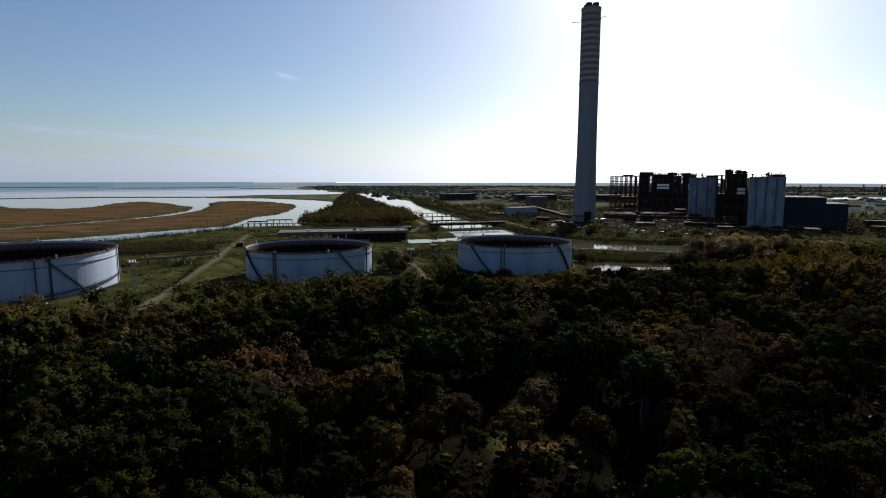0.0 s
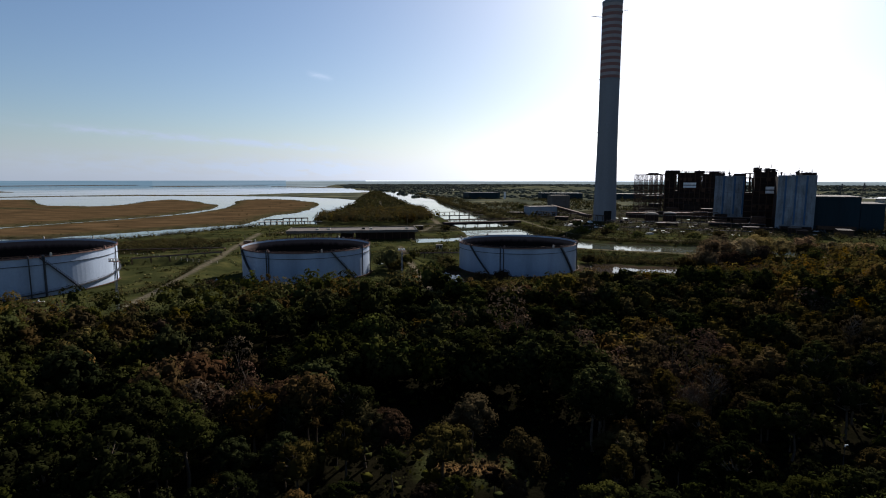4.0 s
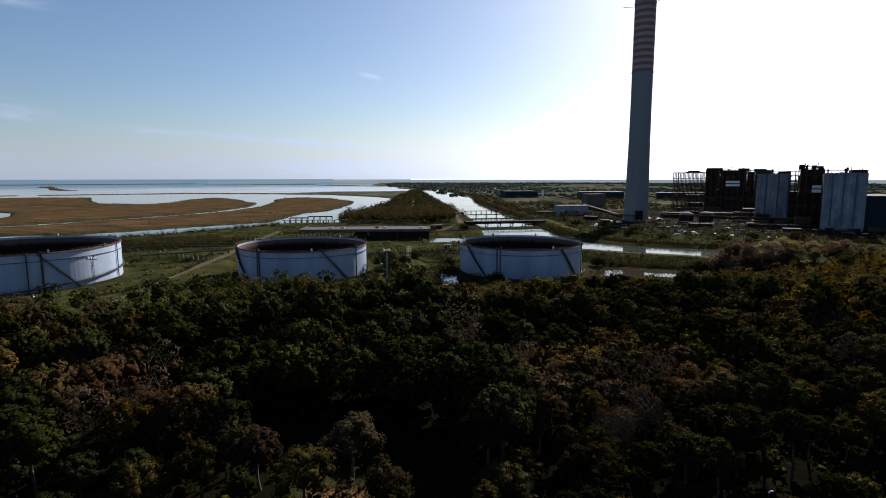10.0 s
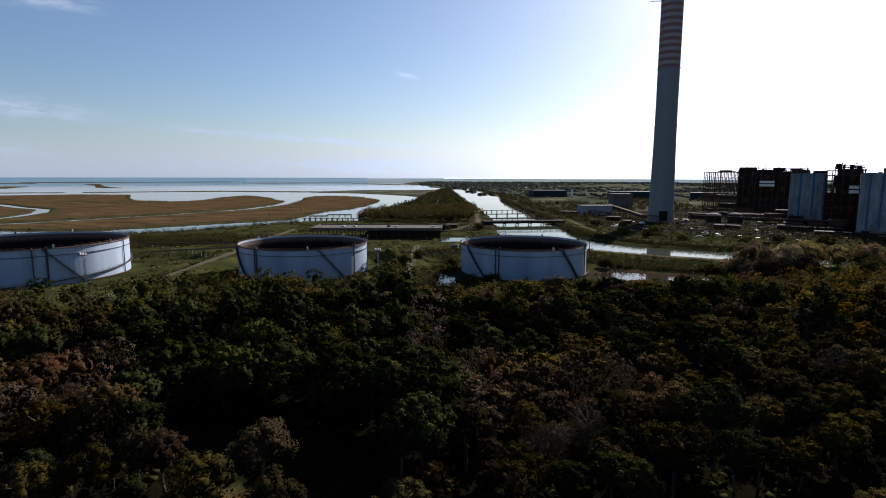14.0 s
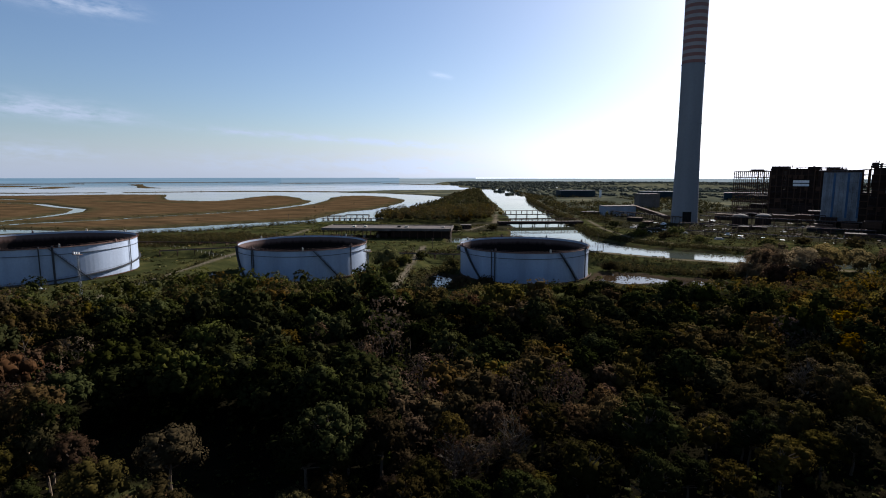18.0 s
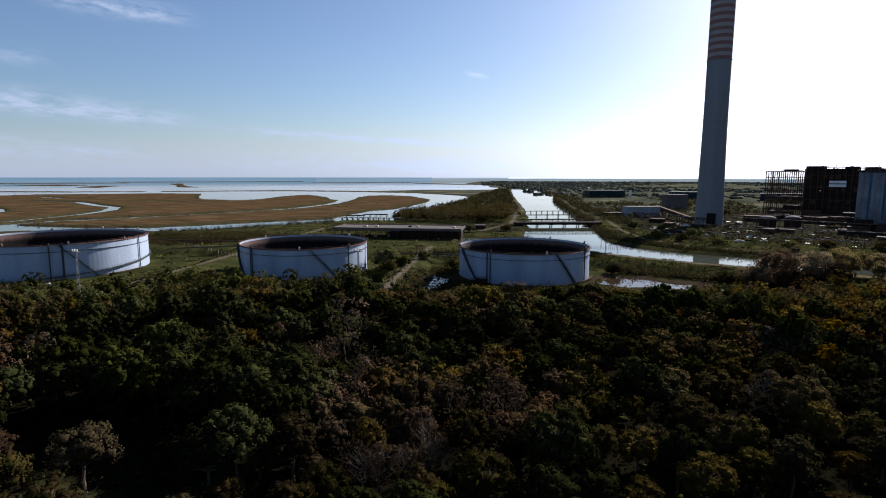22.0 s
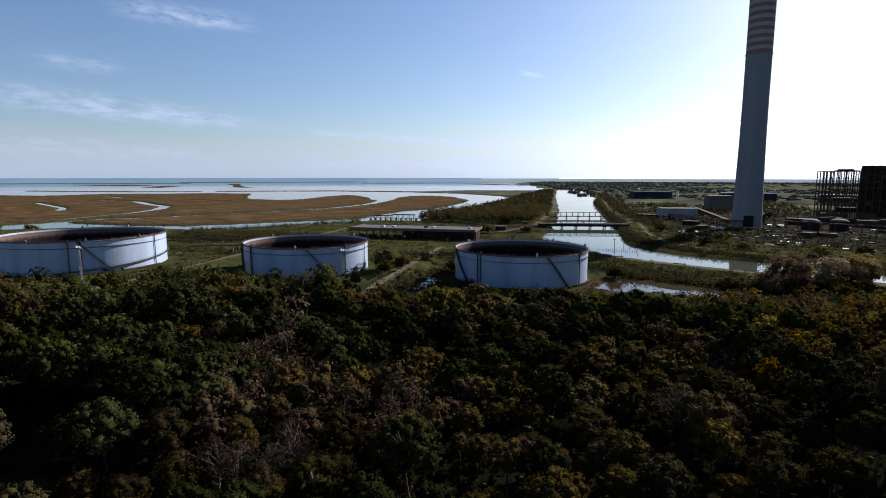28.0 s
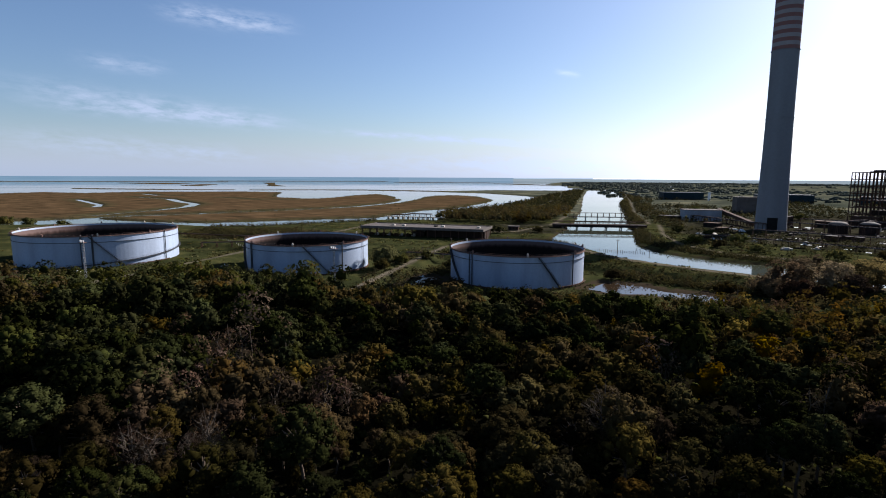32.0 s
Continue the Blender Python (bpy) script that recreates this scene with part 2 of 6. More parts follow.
def inner_wall_material():
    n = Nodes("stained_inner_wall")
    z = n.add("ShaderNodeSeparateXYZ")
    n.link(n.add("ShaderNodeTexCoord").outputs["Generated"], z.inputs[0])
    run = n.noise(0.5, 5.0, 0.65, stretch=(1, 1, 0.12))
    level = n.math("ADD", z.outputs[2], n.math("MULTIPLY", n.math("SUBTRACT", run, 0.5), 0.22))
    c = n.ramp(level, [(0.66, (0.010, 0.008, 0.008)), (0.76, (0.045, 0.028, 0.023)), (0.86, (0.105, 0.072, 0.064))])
    n.bump(run, 0.2, 0.05)
    return n.done(c, 0.9, spec=0.05)


M_INNER = inner_wall_material()
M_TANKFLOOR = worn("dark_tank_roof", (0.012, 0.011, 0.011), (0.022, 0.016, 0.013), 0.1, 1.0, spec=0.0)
M_CONCRETE = worn("chimney_concrete", (0.20, 0.205, 0.215), (0.135, 0.135, 0.14), 0.05, 0.85, streak=(1, 1, 0.1))
M_RED = worn("faded_red_band", (0.22, 0.10, 0.085), (0.19, 0.13, 0.12), 0.1, 0.8, streak=(1, 1, 0.15))
M_PALE = worn("faded_white_band", (0.30, 0.27, 0.26), (0.23, 0.2, 0.19), 0.1, 0.8, streak=(1, 1, 0.15))
M_CLAD = worn("white_cladding", (0.25, 0.27, 0.29), (0.10, 0.10, 0.105), 0.14, 0.6, streak=(1, 1, 0.35), amount=0.9)
M_BLUE = worn("blue_cladding_strip", (0.06, 0.115, 0.20), (0.04, 0.07, 0.11), 0.1, 0.6)
M_TEAL = worn("dark_teal_cladding", (0.016, 0.030, 0.038), (0.012, 0.018, 0.021), 0.08, 0.6, streak=(1, 1, 0.1))
M_DARKHALL = worn("rusty_dark_cladding", (0.034, 0.022, 0.018), (0.014, 0.011, 0.010), 0.12, 0.85)
M_BEIGE = worn("pale_concrete", (0.40, 0.37, 0.32), (0.24, 0.21, 0.18), 0.2, 0.85)
M_GREYCLAD = worn("grey_blue_cladding", (0.24, 0.27, 0.31), (0.12, 0.13, 0.15), 0.1, 0.7, streak=(1, 1, 0.1))
M_ROOF = worn("grey_roof_sheet", (0.115, 0.10, 0.09), (0.06, 0.05, 0.043), 0.15, 0.8)
M_BARK = worn("bark", (0.12, 0.09, 0.065), (0.05, 0.04, 0.03), 1.5, 0.95)
M_PALEBARK = worn("pale_bare_wood", (0.10, 0.08, 0.06), (0.06, 0.05, 0.04), 1.5, 0.95)
M_BLACK = worn("dark_opening", (0.01, 0.01, 0.01), (0.02, 0.018, 0.016), 0.5, 0.9)
M_WHITE = worn("white_sheet", (0.75, 0.74, 0.72), (0.5, 0.48, 0.45), 0.5, 0.6)
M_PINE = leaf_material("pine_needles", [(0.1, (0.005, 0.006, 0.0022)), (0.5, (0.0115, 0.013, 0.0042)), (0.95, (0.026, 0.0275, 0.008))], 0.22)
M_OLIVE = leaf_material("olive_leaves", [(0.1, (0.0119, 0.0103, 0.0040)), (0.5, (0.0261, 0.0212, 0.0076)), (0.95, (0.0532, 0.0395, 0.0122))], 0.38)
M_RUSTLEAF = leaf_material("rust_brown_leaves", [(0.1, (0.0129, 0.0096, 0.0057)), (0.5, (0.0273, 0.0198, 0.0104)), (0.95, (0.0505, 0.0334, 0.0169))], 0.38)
M_GOLD = leaf_material("yellowing_leaves", [(0.1, (0.0288, 0.0213, 0.0052)), (0.5, (0.0518, 0.0357, 0.0075)), (0.95, (0.0806, 0.0530, 0.0098))], 0.4)
M_SCRUB = leaf_material("scrub_leaves", [(0.1, (0.0098, 0.0110, 0.0050)), (0.5, (0.0197, 0.0199, 0.0085)), (0.95, (0.0437, 0.0370, 0.0151))], 0.25)
M_TAN = leaf_material("tan_thicket", [(0.1, (0.055, 0.04, 0.021)), (0.5, (0.105, 0.077, 0.04)), (0.95, (0.17, 0.122, 0.064))], 0.55)
# distance haze put into the leaf colour: paler and greyer than nearer trees
M_HAZEWOOD = leaf_material("hazed_far_leaves", [(0.1, (0.020, 0.025, 0.022)), (0.5, (0.036, 0.042, 0.036)), (0.95, (0.060, 0.066, 0.052))], 0.15)
M_BUSHLEAF = leaf_material("green_bush_leaves", [(0.1, (0.026, 0.028, 0.010)), (0.5, (0.05, 0.05, 0.017)), (0.95, (0.09, 0.08, 0.026))], 0.3)
M_GRASS = leaf_material("rough_grass", [(0.1, (0.0264, 0.0288, 0.0096)), (0.5, (0.0504, 0.0504, 0.0168)), (0.95, (0.096, 0.0816, 0.03))], 0.15)
M_TWIG = leaf_material("grey_twigs", [(0.1, (0.0180, 0.0126, 0.0080)), (0.5, (0.0342, 0.0243, 0.0150)), (0.95, (0.0558, 0.0396, 0.0250))], 0.2)

# ---- plan of the land ----
def seg_dist(P, line, closed=False):
    """Distance of points P (n, 2) to a polyline."""
    pts = np.array(line, float)
    if closed:
        pts = np.vstack([pts, pts[:1]])
    d = np.full(len(P), 1e9)
    for a, b in zip(pts[:-1], pts[1:]):
        ab = b - a
        t = np.clip(((P - a) @ ab) / max(ab @ ab, 1e-9), 0, 1)
        q = P - a - t[:, None] * ab
        d = np.minimum(d, np.einsum("ij,ij->i", q, q))
    return np.sqrt(d)


def inside(P, poly):
    x, y = P[:, 0], P[:, 1]
    r = np.zeros(len(P), bool)
    for (x0, y0), (x1, y1) in zip(poly, poly[1:] + poly[:1]):
        if y0 != y1:
            r ^= ((y0 > y) != (y1 > y)) & (x < (x1 - x0) * (y - y0) / (y1 - y0) + x0)
    return r


def sdf(P, poly):
    """Signed distance: positive inside the polygon."""
    d = seg_dist(P, poly, True)
    return np.where(inside(P, poly), d, -d)


WATER_Z = -0.5
LAGOON = [(-5200, -900), (-1450, -300), (-720, 120), (-484, 300), (-394, 375), (-330, 397), (-294, 402), (-262, 428), (-244, 470), (-226, 505), (-208, 540),
          (-185, 566), (-150, 572), (-172, 625), (-186, 690), (-198, 780), (-194, 880), (-203, 990), (-222, 1090), (-252, 1240), (-315, 1335), (-395, 1410), (-500, 1480),
          (-660, 1525), (-690, 1600), (-605, 1800), (-395, 1890), (-330, 2150), (-500, 2350), (-650, 2900), (-900, 3300), (-1000, 3700), (-1250, 4940), (-5200, 4940)]
ISLANDS = [
    # marsh between the river and the lagoon
    [(-255, 723), (-240, 780), (-250, 879), (-278, 1020), (-299, 1080), (-345, 1150), (-400, 1225), (-481, 1275), (-515, 1235), (-492, 1120), (-452, 1040), (-400, 868),
     (-384, 745), (-392, 690), (-414, 618), (-435, 565), (-456, 500), (-490, 452), (-480, 400), (-395, 408), (-340, 430), (-292, 494), (-272, 525), (-255, 550), (-232, 580), (-243, 645)],
    [(-494, 1020), (-560, 1110), (-640, 1190), (-702, 1235), (-690, 1130), (-643, 990), (-630, 925), (-660, 915), (-750, 930), (-785, 965), (-880, 1060), (-1000, 1200),
     (-1130, 1180), (-1240, 1080), (-1350, 1000), (-1345, 850), (-1500, 830), (-1470, 715), (-1200, 560), (-900, 400), (-640, 330), (-520, 340), (-500, 400), (-505, 455), (-470, 505), (-447, 570), (-425, 622), (-404, 690),
     (-398, 745), (-412, 868), (-455, 985)],
    # low spits and islets
    [(-660, 1610), (-1000, 1572), (-1165, 1462), (-1295, 1345), (-1295, 1310), (-1155, 1415), (-990, 1524), (-690, 1550), (-640, 1550)],
    [(-2490, 2520), (-2555, 2690), (-2000, 2150), (-1780, 1960), (-1650, 1870), (-1700, 1840), (-1800, 1900), (-2100, 2200)],
    [(-1957, 1667), (-2190, 1945), (-2300, 1930), (-2080, 1640)],
    [(-2460, 1850), (-2470, 2010), (-2800, 2100), (-3000, 1900)],
    [(-1330, 1290), (-1280, 1335), (-1480, 1230), (-1900, 1120), (-1890, 1080), (-1500, 1180)],
    [(-1320, 3400), (-1120, 3200), (-720, 2900), (-700, 2960), (-1120, 3330)],
    [(-1900, 3300), (-1400, 3700), (-1500, 3800), (-2100, 3380)],
    [(-3400, 3000), (-2500, 3900), (-2600, 4100), (-3700, 3150)],
    [(-4300, 1500), (-3000, 2700), (-3150, 2800), (-4500, 1600)],
]
CREEKS = [([(-520, 1150), (-470, 1060), (-450, 1010), (-402, 866), (-386, 742), (-393, 688), (-412, 620), (-434, 566), (-454, 500), (-486, 450), (-495, 400), (-500, 330)], 8.5),
          ([(-1010, 770), (-860, 752), (-742, 692), (-660, 660), (-600, 600), (-562, 528), (-545, 470), (-530, 420)], 8.0),
          ([(-980, 640), (-760, 560), (-700, 520)], 5.0), ([(-1180, 900), (-1050, 860), (-1000, 880)], 9.0), ([(-640, 860), (-700, 830), (-820, 850)], 6.0)]
CANAL = [(-340, 2095), (-307, 1908), (-180, 1340), (-57, 834), (-14, 630), (5, 520), (12, 455), (48, 424), (75, 395), (92, 387), (123, 374), (148, 366), (169, 363), (260, 350), (420, 330), (420, 372), (260, 392),
         (186, 403), (160, 405), (133, 409), (108, 423), (90, 438), (77, 465), (65, 522), (42, 628), (-44, 1053), (-87, 1365), (-170, 1700), (-253, 2054)]
BASIN2 = [(-36, 447), (-16, 450), (10, 460), (12, 430), (-14, 415), (-25, 410)]
PONDS = [[(80, 304), (84, 322), (94, 325), (112, 314), (128, 318), (140, 308), (132, 301), (104, 304), (92, 299)], [(0, 294), (9, 292), (14, 268), (10, 260), (5, 262)]]
POND_Z = -2.5
BUNDS = [[(-262, 180), (-262, 300), (-145, 318), (-127, 265), (-118, 215), (-150, 190)], [(-112, 232), (-118, 262), (-128, 330), (-40, 345), (-24, 300), (-16, 262), (-20, 236)],
         [(-8, 250), (-22, 345), (20, 362), (90, 352), (165, 340), (170, 300), (110, 275), (60, 255)]]
TRACKS = [([(-112, 195), (-118, 223), (-126, 261), (-137, 319), (-150, 370), (-165, 439), (-172, 470), (-140, 478), (-60, 470), (-30, 500), (-25, 560)], 1.8),
          ([(-2, 235), (-9, 262), (-15, 290), (-22, 320), (-30, 356), (-35, 382)], 1.6),
          ([(60, 640), (20, 800), (-40, 1130), (-130, 1600), (-220, 2100)], 2.6), ([(-105, 780), (-140, 900), (-194, 1195), (-290, 1541), (-394, 1998)], 2.4), ([(-22, 578), (-42, 700)], 2.6),
          ([(46, 412), (80, 384), (122, 366), (165, 352), (260, 338)], 2.5), ([(70, 640), (85, 540), (104, 476), (134, 440), (190, 426), (330, 410)], 1.5)]
BARE = [[(92, 560), (130, 520), (215, 482), (420, 440), (520, 700), (520, 950), (240, 900), (120, 760), (75, 640)], [(-70, 560), (-20, 600), (30, 560), (30, 520), (-20, 480), (-160, 470), (-160, 490)]]
FOREST = [(-420, -120), (-330, 60), (-230, 125), (-140, 172), (-99, 190), (-75, 208), (-45, 220), (-12, 232), (4, 228), (38, 242), (80, 252), (103, 264), (136, 284), (165, 290), (222, 332), (310, 375), (430, 360), (560, 200), (560, -120)]
CLEARING = [(9, 94), (22, 94), (24, 88), (10, 87.5)]
GLADE = [(-11, 100), (-10, 111), (4, 114), (26, 113), (34, 107), (37, 93), (38, 83), (31, 77), (27, 84), (23, 95.5), (6, 95.5)]
VIEWED = [(-70, -40), (-95, 95), (-170, 150), (-360, 250), (-100, 420), (400, 430), (285, 290), (225, 205), (235, 100), (220, -40)]


def land_height(P):
    """Height of the ground, and the masks of its cover."""
    w = np.array([noise.noise((x * 0.03, y * 0.03, 0.0)) for x, y in P]) * np.clip(np.hypot(P[:, 0], P[:, 1]) * 0.006, 1.0, 9.0)
    lag = sdf(P, LAGOON) + w * 0.6
    isl = np.full(len(P), -1e9)
    for k in ISLANDS:
        isl = np.maximum(isl, sdf(P, k) + w * 0.9)
    for line, half in CREEKS:
        isl = np.minimum(isl, seg_dist(P, line) - half - w * 0.3)
    water = np.minimum(lag, -isl)
    water = np.maximum(water, sdf(P, CANAL) + np.clip(w, -1.5, 1.5))
    water = np.maximum(water, sdf(P, BASIN2))
    z = np.where(water > 0, WATER_Z - np.clip(water * 0.5, 0, 2.5), WATER_Z + np.clip(-water * 0.45, 0, 1.0))
    bund = np.full(len(P), -1e9)
    for k in BUNDS:
        bund = np.maximum(bund, sdf(P, k))
    z = np.where((bund > 0) & (water < 0), np.maximum(z - np.clip(bund * 0.5, 0, 2.5), -2.1), z)
    rise = np.clip((-water - 2) * 0.1, 0, 0.25)
    z = z + np.where((water < 0) & (bund < 0), rise, 0)
    mud = np.clip(1 - np.abs(-water - 0.8) / 2.2, 0, 1) * (water < 3)
    for k in PONDS:
        p = sdf(P, k) + w * 0.8
        z = np.where(p > -3, np.minimum(z, POND_Z + np.clip(-p * 0.25, -0.8, 0.5)), z)
        mud = np.maximum(mud, np.clip(1 + (p + 6) / 6, 0, 1) * (p > -6))
    track = np.zeros(len(P))
    for line, half in TRACKS:
        d = seg_dist(P, line)
        track = np.maximum(track, np.clip((half + 0.6 - d) / 1.2, 0, 1))
        z = np.where((d < half + 3) & (z < 0.5) & (z > -2.4) & (water < 0), z + (0.5 - z) * np.clip((half + 3 - d) / 3, 0, 1), z)
    bare = np.zeros(len(P))
    for k in BARE:
        bare = np.maximum(bare, np.clip(sdf(P, k) / 12 + 0.3, 0, 1))
    marsh = np.clip((isl + 4) / 10, 0, 1) * (lag > -3)
    shade_litter = np.clip(sdf(P, FOREST) / 6, 0, 1) * np.clip(-sdf(P, CLEARING) / 3, 0, 1)
    fringe = np.clip(1 - (isl - 4) / 22, 0, 1) * (isl > -3) * (lag > -3)
    fringe = np.maximum(fringe, np.clip(1 - (-lag - 2) / 14, 0, 1) * (lag < 0) * (P[:, 1] > 360))
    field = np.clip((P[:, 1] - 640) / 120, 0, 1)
    glade = np.clip(sdf(P, CLEARING) / 3, 0, 1)
    return z, dict(glade=glade, fringe=fringe * 0.85, field=field, marsh=marsh, track=track, bare=bare, mud=mud, shade_litter=shade_litter)


def build_ground():
    az = np.concatenate([np.arange(-78, 50, 0.27), np.arange(50, 282, 6.0)])
    rings = [0.02, 20.0, 40.0]
    while rings[-1] < 4950:
        r = rings[-1]
        rings.append(r + max(1.6, min(26.0, r * 0.0135)))
    r = np.array(rings)
    a, rr = np.meshgrid(np.radians(az), r)
    P = np.stack([60 + rr.ravel() * np.sin(a.ravel()), 10 + rr.ravel() * np.cos(a.ravel())], 1)
    z, masks = land_height(P)
    n, m = len(az), len(r)
    i = np.arange((m - 1) * n)
    row, col = i // n, i % n
    nxt = (col + 1) % n
    quads = np.stack([row * n + col, row * n + nxt, (row + 1) * n + nxt, (row + 1) * n + col], 1)
    me = bpy.data.meshes.new("ground")
    me.vertices.add(len(P))
    me.vertices.foreach_set("co", np.column_stack([P, z]).ravel())
    me.loops.add(quads.size)
    me.loops.foreach_set("vertex_index", quads[:, ::-1].ravel())
    me.polygons.add(len(quads))
    me.polygons.foreach_set("loop_start", np.arange(0, quads.size, 4))
    me.update(calc_edges=True)
    me.polygons.foreach_set("use_smooth", np.ones(len(quads), bool))
    for key, val in masks.items():
        me.attributes.new(key, "FLOAT", "POINT").data.foreach_set("value", val.astype(np.float32))
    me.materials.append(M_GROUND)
    return tagged(new("ground", me), "flat delta ground of grass, brown marsh and gravel tracks", "ground", kind="structure")


def sheet(name, corners, z, mat):
    bm = bmesh.new()
    bm.faces.new([bm.verts.new((x, y, z)) for x, y in corners])
    me = bpy.data.meshes.new(name)
    bm.to_mesh(me)
    me.materials.append(mat)
    return new(name, me)


ground = build_ground()
lagoon_mesh = bpy.data.meshes.new("water")
wx, wy = (-5200, -270, 176, 5200), (-1500, 170, 361, 4960)
wv = [(x, y, WATER_Z) for y in wy for x in wx]
lagoon_mesh.from_pydata(wv, [], [(j * 4 + i, j * 4 + i + 1, j * 4 + i + 5, j * 4 + i + 4) for j in range(3) for i in range(3) if (i, j) != (1, 1)])
lagoon_mesh.materials.append(M_WATER)
lagoon = new("water", lagoon_mesh)
tagged(lagoon, "calm pale lagoon, river and canal water", "water", kind="structure")
ponds = sheet("pond_water", [(-8, 250), (165, 250), (165, 335), (-8, 335)], POND_Z, M_POND)
tagged(ponds, "dark brown standing water beside the tanks", "water", kind="structure")

for corners, what in (([(930, 1427), (1099, 1345), (1246, 1526), (992, 1522)], "bright flooded field on the far plain"), ([(-215, 2900), (-80, 2970), (-92, 3330), (-236, 3250)], "bright flooded field on the far plain"),
                      ([(-135, 2250), (-60, 2290), (-50, 2400), (-140, 2350)], "bright flooded field on the far plain")):
    tagged(sheet("field_water", corners, 0.85, M_WATER), what, "water", kind="structure")

# ---- mesh helpers ----
def part(name, bm, material, parent=None, label="", smooth=False):
    """Link a bmesh as one mesh object, under a thing or a part."""
    me = bpy.data.meshes.new(name)
    bm.normal_update()
    bm.to_mesh(me)
    bm.free()
    if smooth:
        me.polygons.foreach_set("use_smooth", np.ones(len(me.polygons), bool))
    me.materials.append(material)
    ob = new(name, me)
    if parent is not None:
        ob.parent = parent
    if label:
        ob["label"] = label
    return ob


def thing(name, m, label, category, group=""):
    ob = new(name)
    ob.empty_display_size = 0.5
    ob.matrix_world = m
    return tagged(ob, label, category, group)


def block(bm, x0, x1, y0, y1, z0, z1, turn=0.0):
    """An axis-aligned block, turned about its own upright axis."""
    c = Vector(((x0 + x1) / 2, (y0 + y1) / 2, (z0 + z1) / 2))
    r = Matrix.Rotation(turn, 3, "Z")
    h = (x1 - x0) / 2, (y1 - y0) / 2, (z1 - z0) / 2
    v = [bm.verts.new(c + r @ Vector((sx * h[0], sy * h[1], sz * h[2]))) for sz in (-1, 1) for sx, sy in ((-1, -1), (1, -1), (1, 1), (-1, 1))]
    for f in ((3, 2, 1, 0), (4, 5, 6, 7), (0, 1, 5, 4), (1, 2, 6, 5), (2, 3, 7, 6), (3, 0, 4, 7)):
        bm.faces.new([v[k] for k in f])


def beam(bm, a, b, w, h=None, n=4):
    """A straight bar of n sides from a to b, w wide and h high."""
    a, b = Vector(a), Vector(b)
    d = (b - a).normalized()
    side = d.cross(Vector((0, 0, 1)))
    side = side.normalized() if side.length > 1e-4 else Vector((1, 0, 0))
    up = side.cross(d)
    h = h or w
    s = 0.7071 if n == 4 else 0.5
    ring = [(math.cos(2 * math.pi * (k + 0.5) / n) * s * w, math.sin(2 * math.pi * (k + 0.5) / n) * s * h) for k in range(n)]
    va = [bm.verts.new(a + side * p + up * q) for p, q in ring]
    vb = [bm.verts.new(b + side * p + up * q) for p, q in ring]
    for k in range(n):
        bm.faces.new((va[k], vb[k], vb[(k + 1) % n], va[(k + 1) % n]))
    bm.faces.new(va)
    bm.faces.new(vb[::-1])


def lathe(bm, profile, n=96, closed=True):
    """Turn a profile of (radius, height) about the upright axis."""
    rows = [[bm.verts.new((r * math.cos(2 * math.pi * k / n), r * math.sin(2 * math.pi * k / n), z)) for k in range(n)] for r, z in profile]
    pairs = list(zip(rows, rows[1:] + rows[:1])) if closed else list(zip(rows, rows[1:]))
    for a, b in pairs:
        for k in range(n):
            bm.faces.new((a[k], a[(k + 1) % n], b[(k + 1) % n], b[k]))


def disc(bm, r, z, n=96):
    bm.faces.new([bm.verts.new((r * math.cos(2 * math.pi * k / n), r * math.sin(2 * math.pi * k / n), z)) for k in range(n)])


def polar(az, r, z):
    """A point by compass bearing in degrees (0 is +y), radius and height."""
    return Vector((r * math.sin(radians(az)), r * math.cos(radians(az)), z))


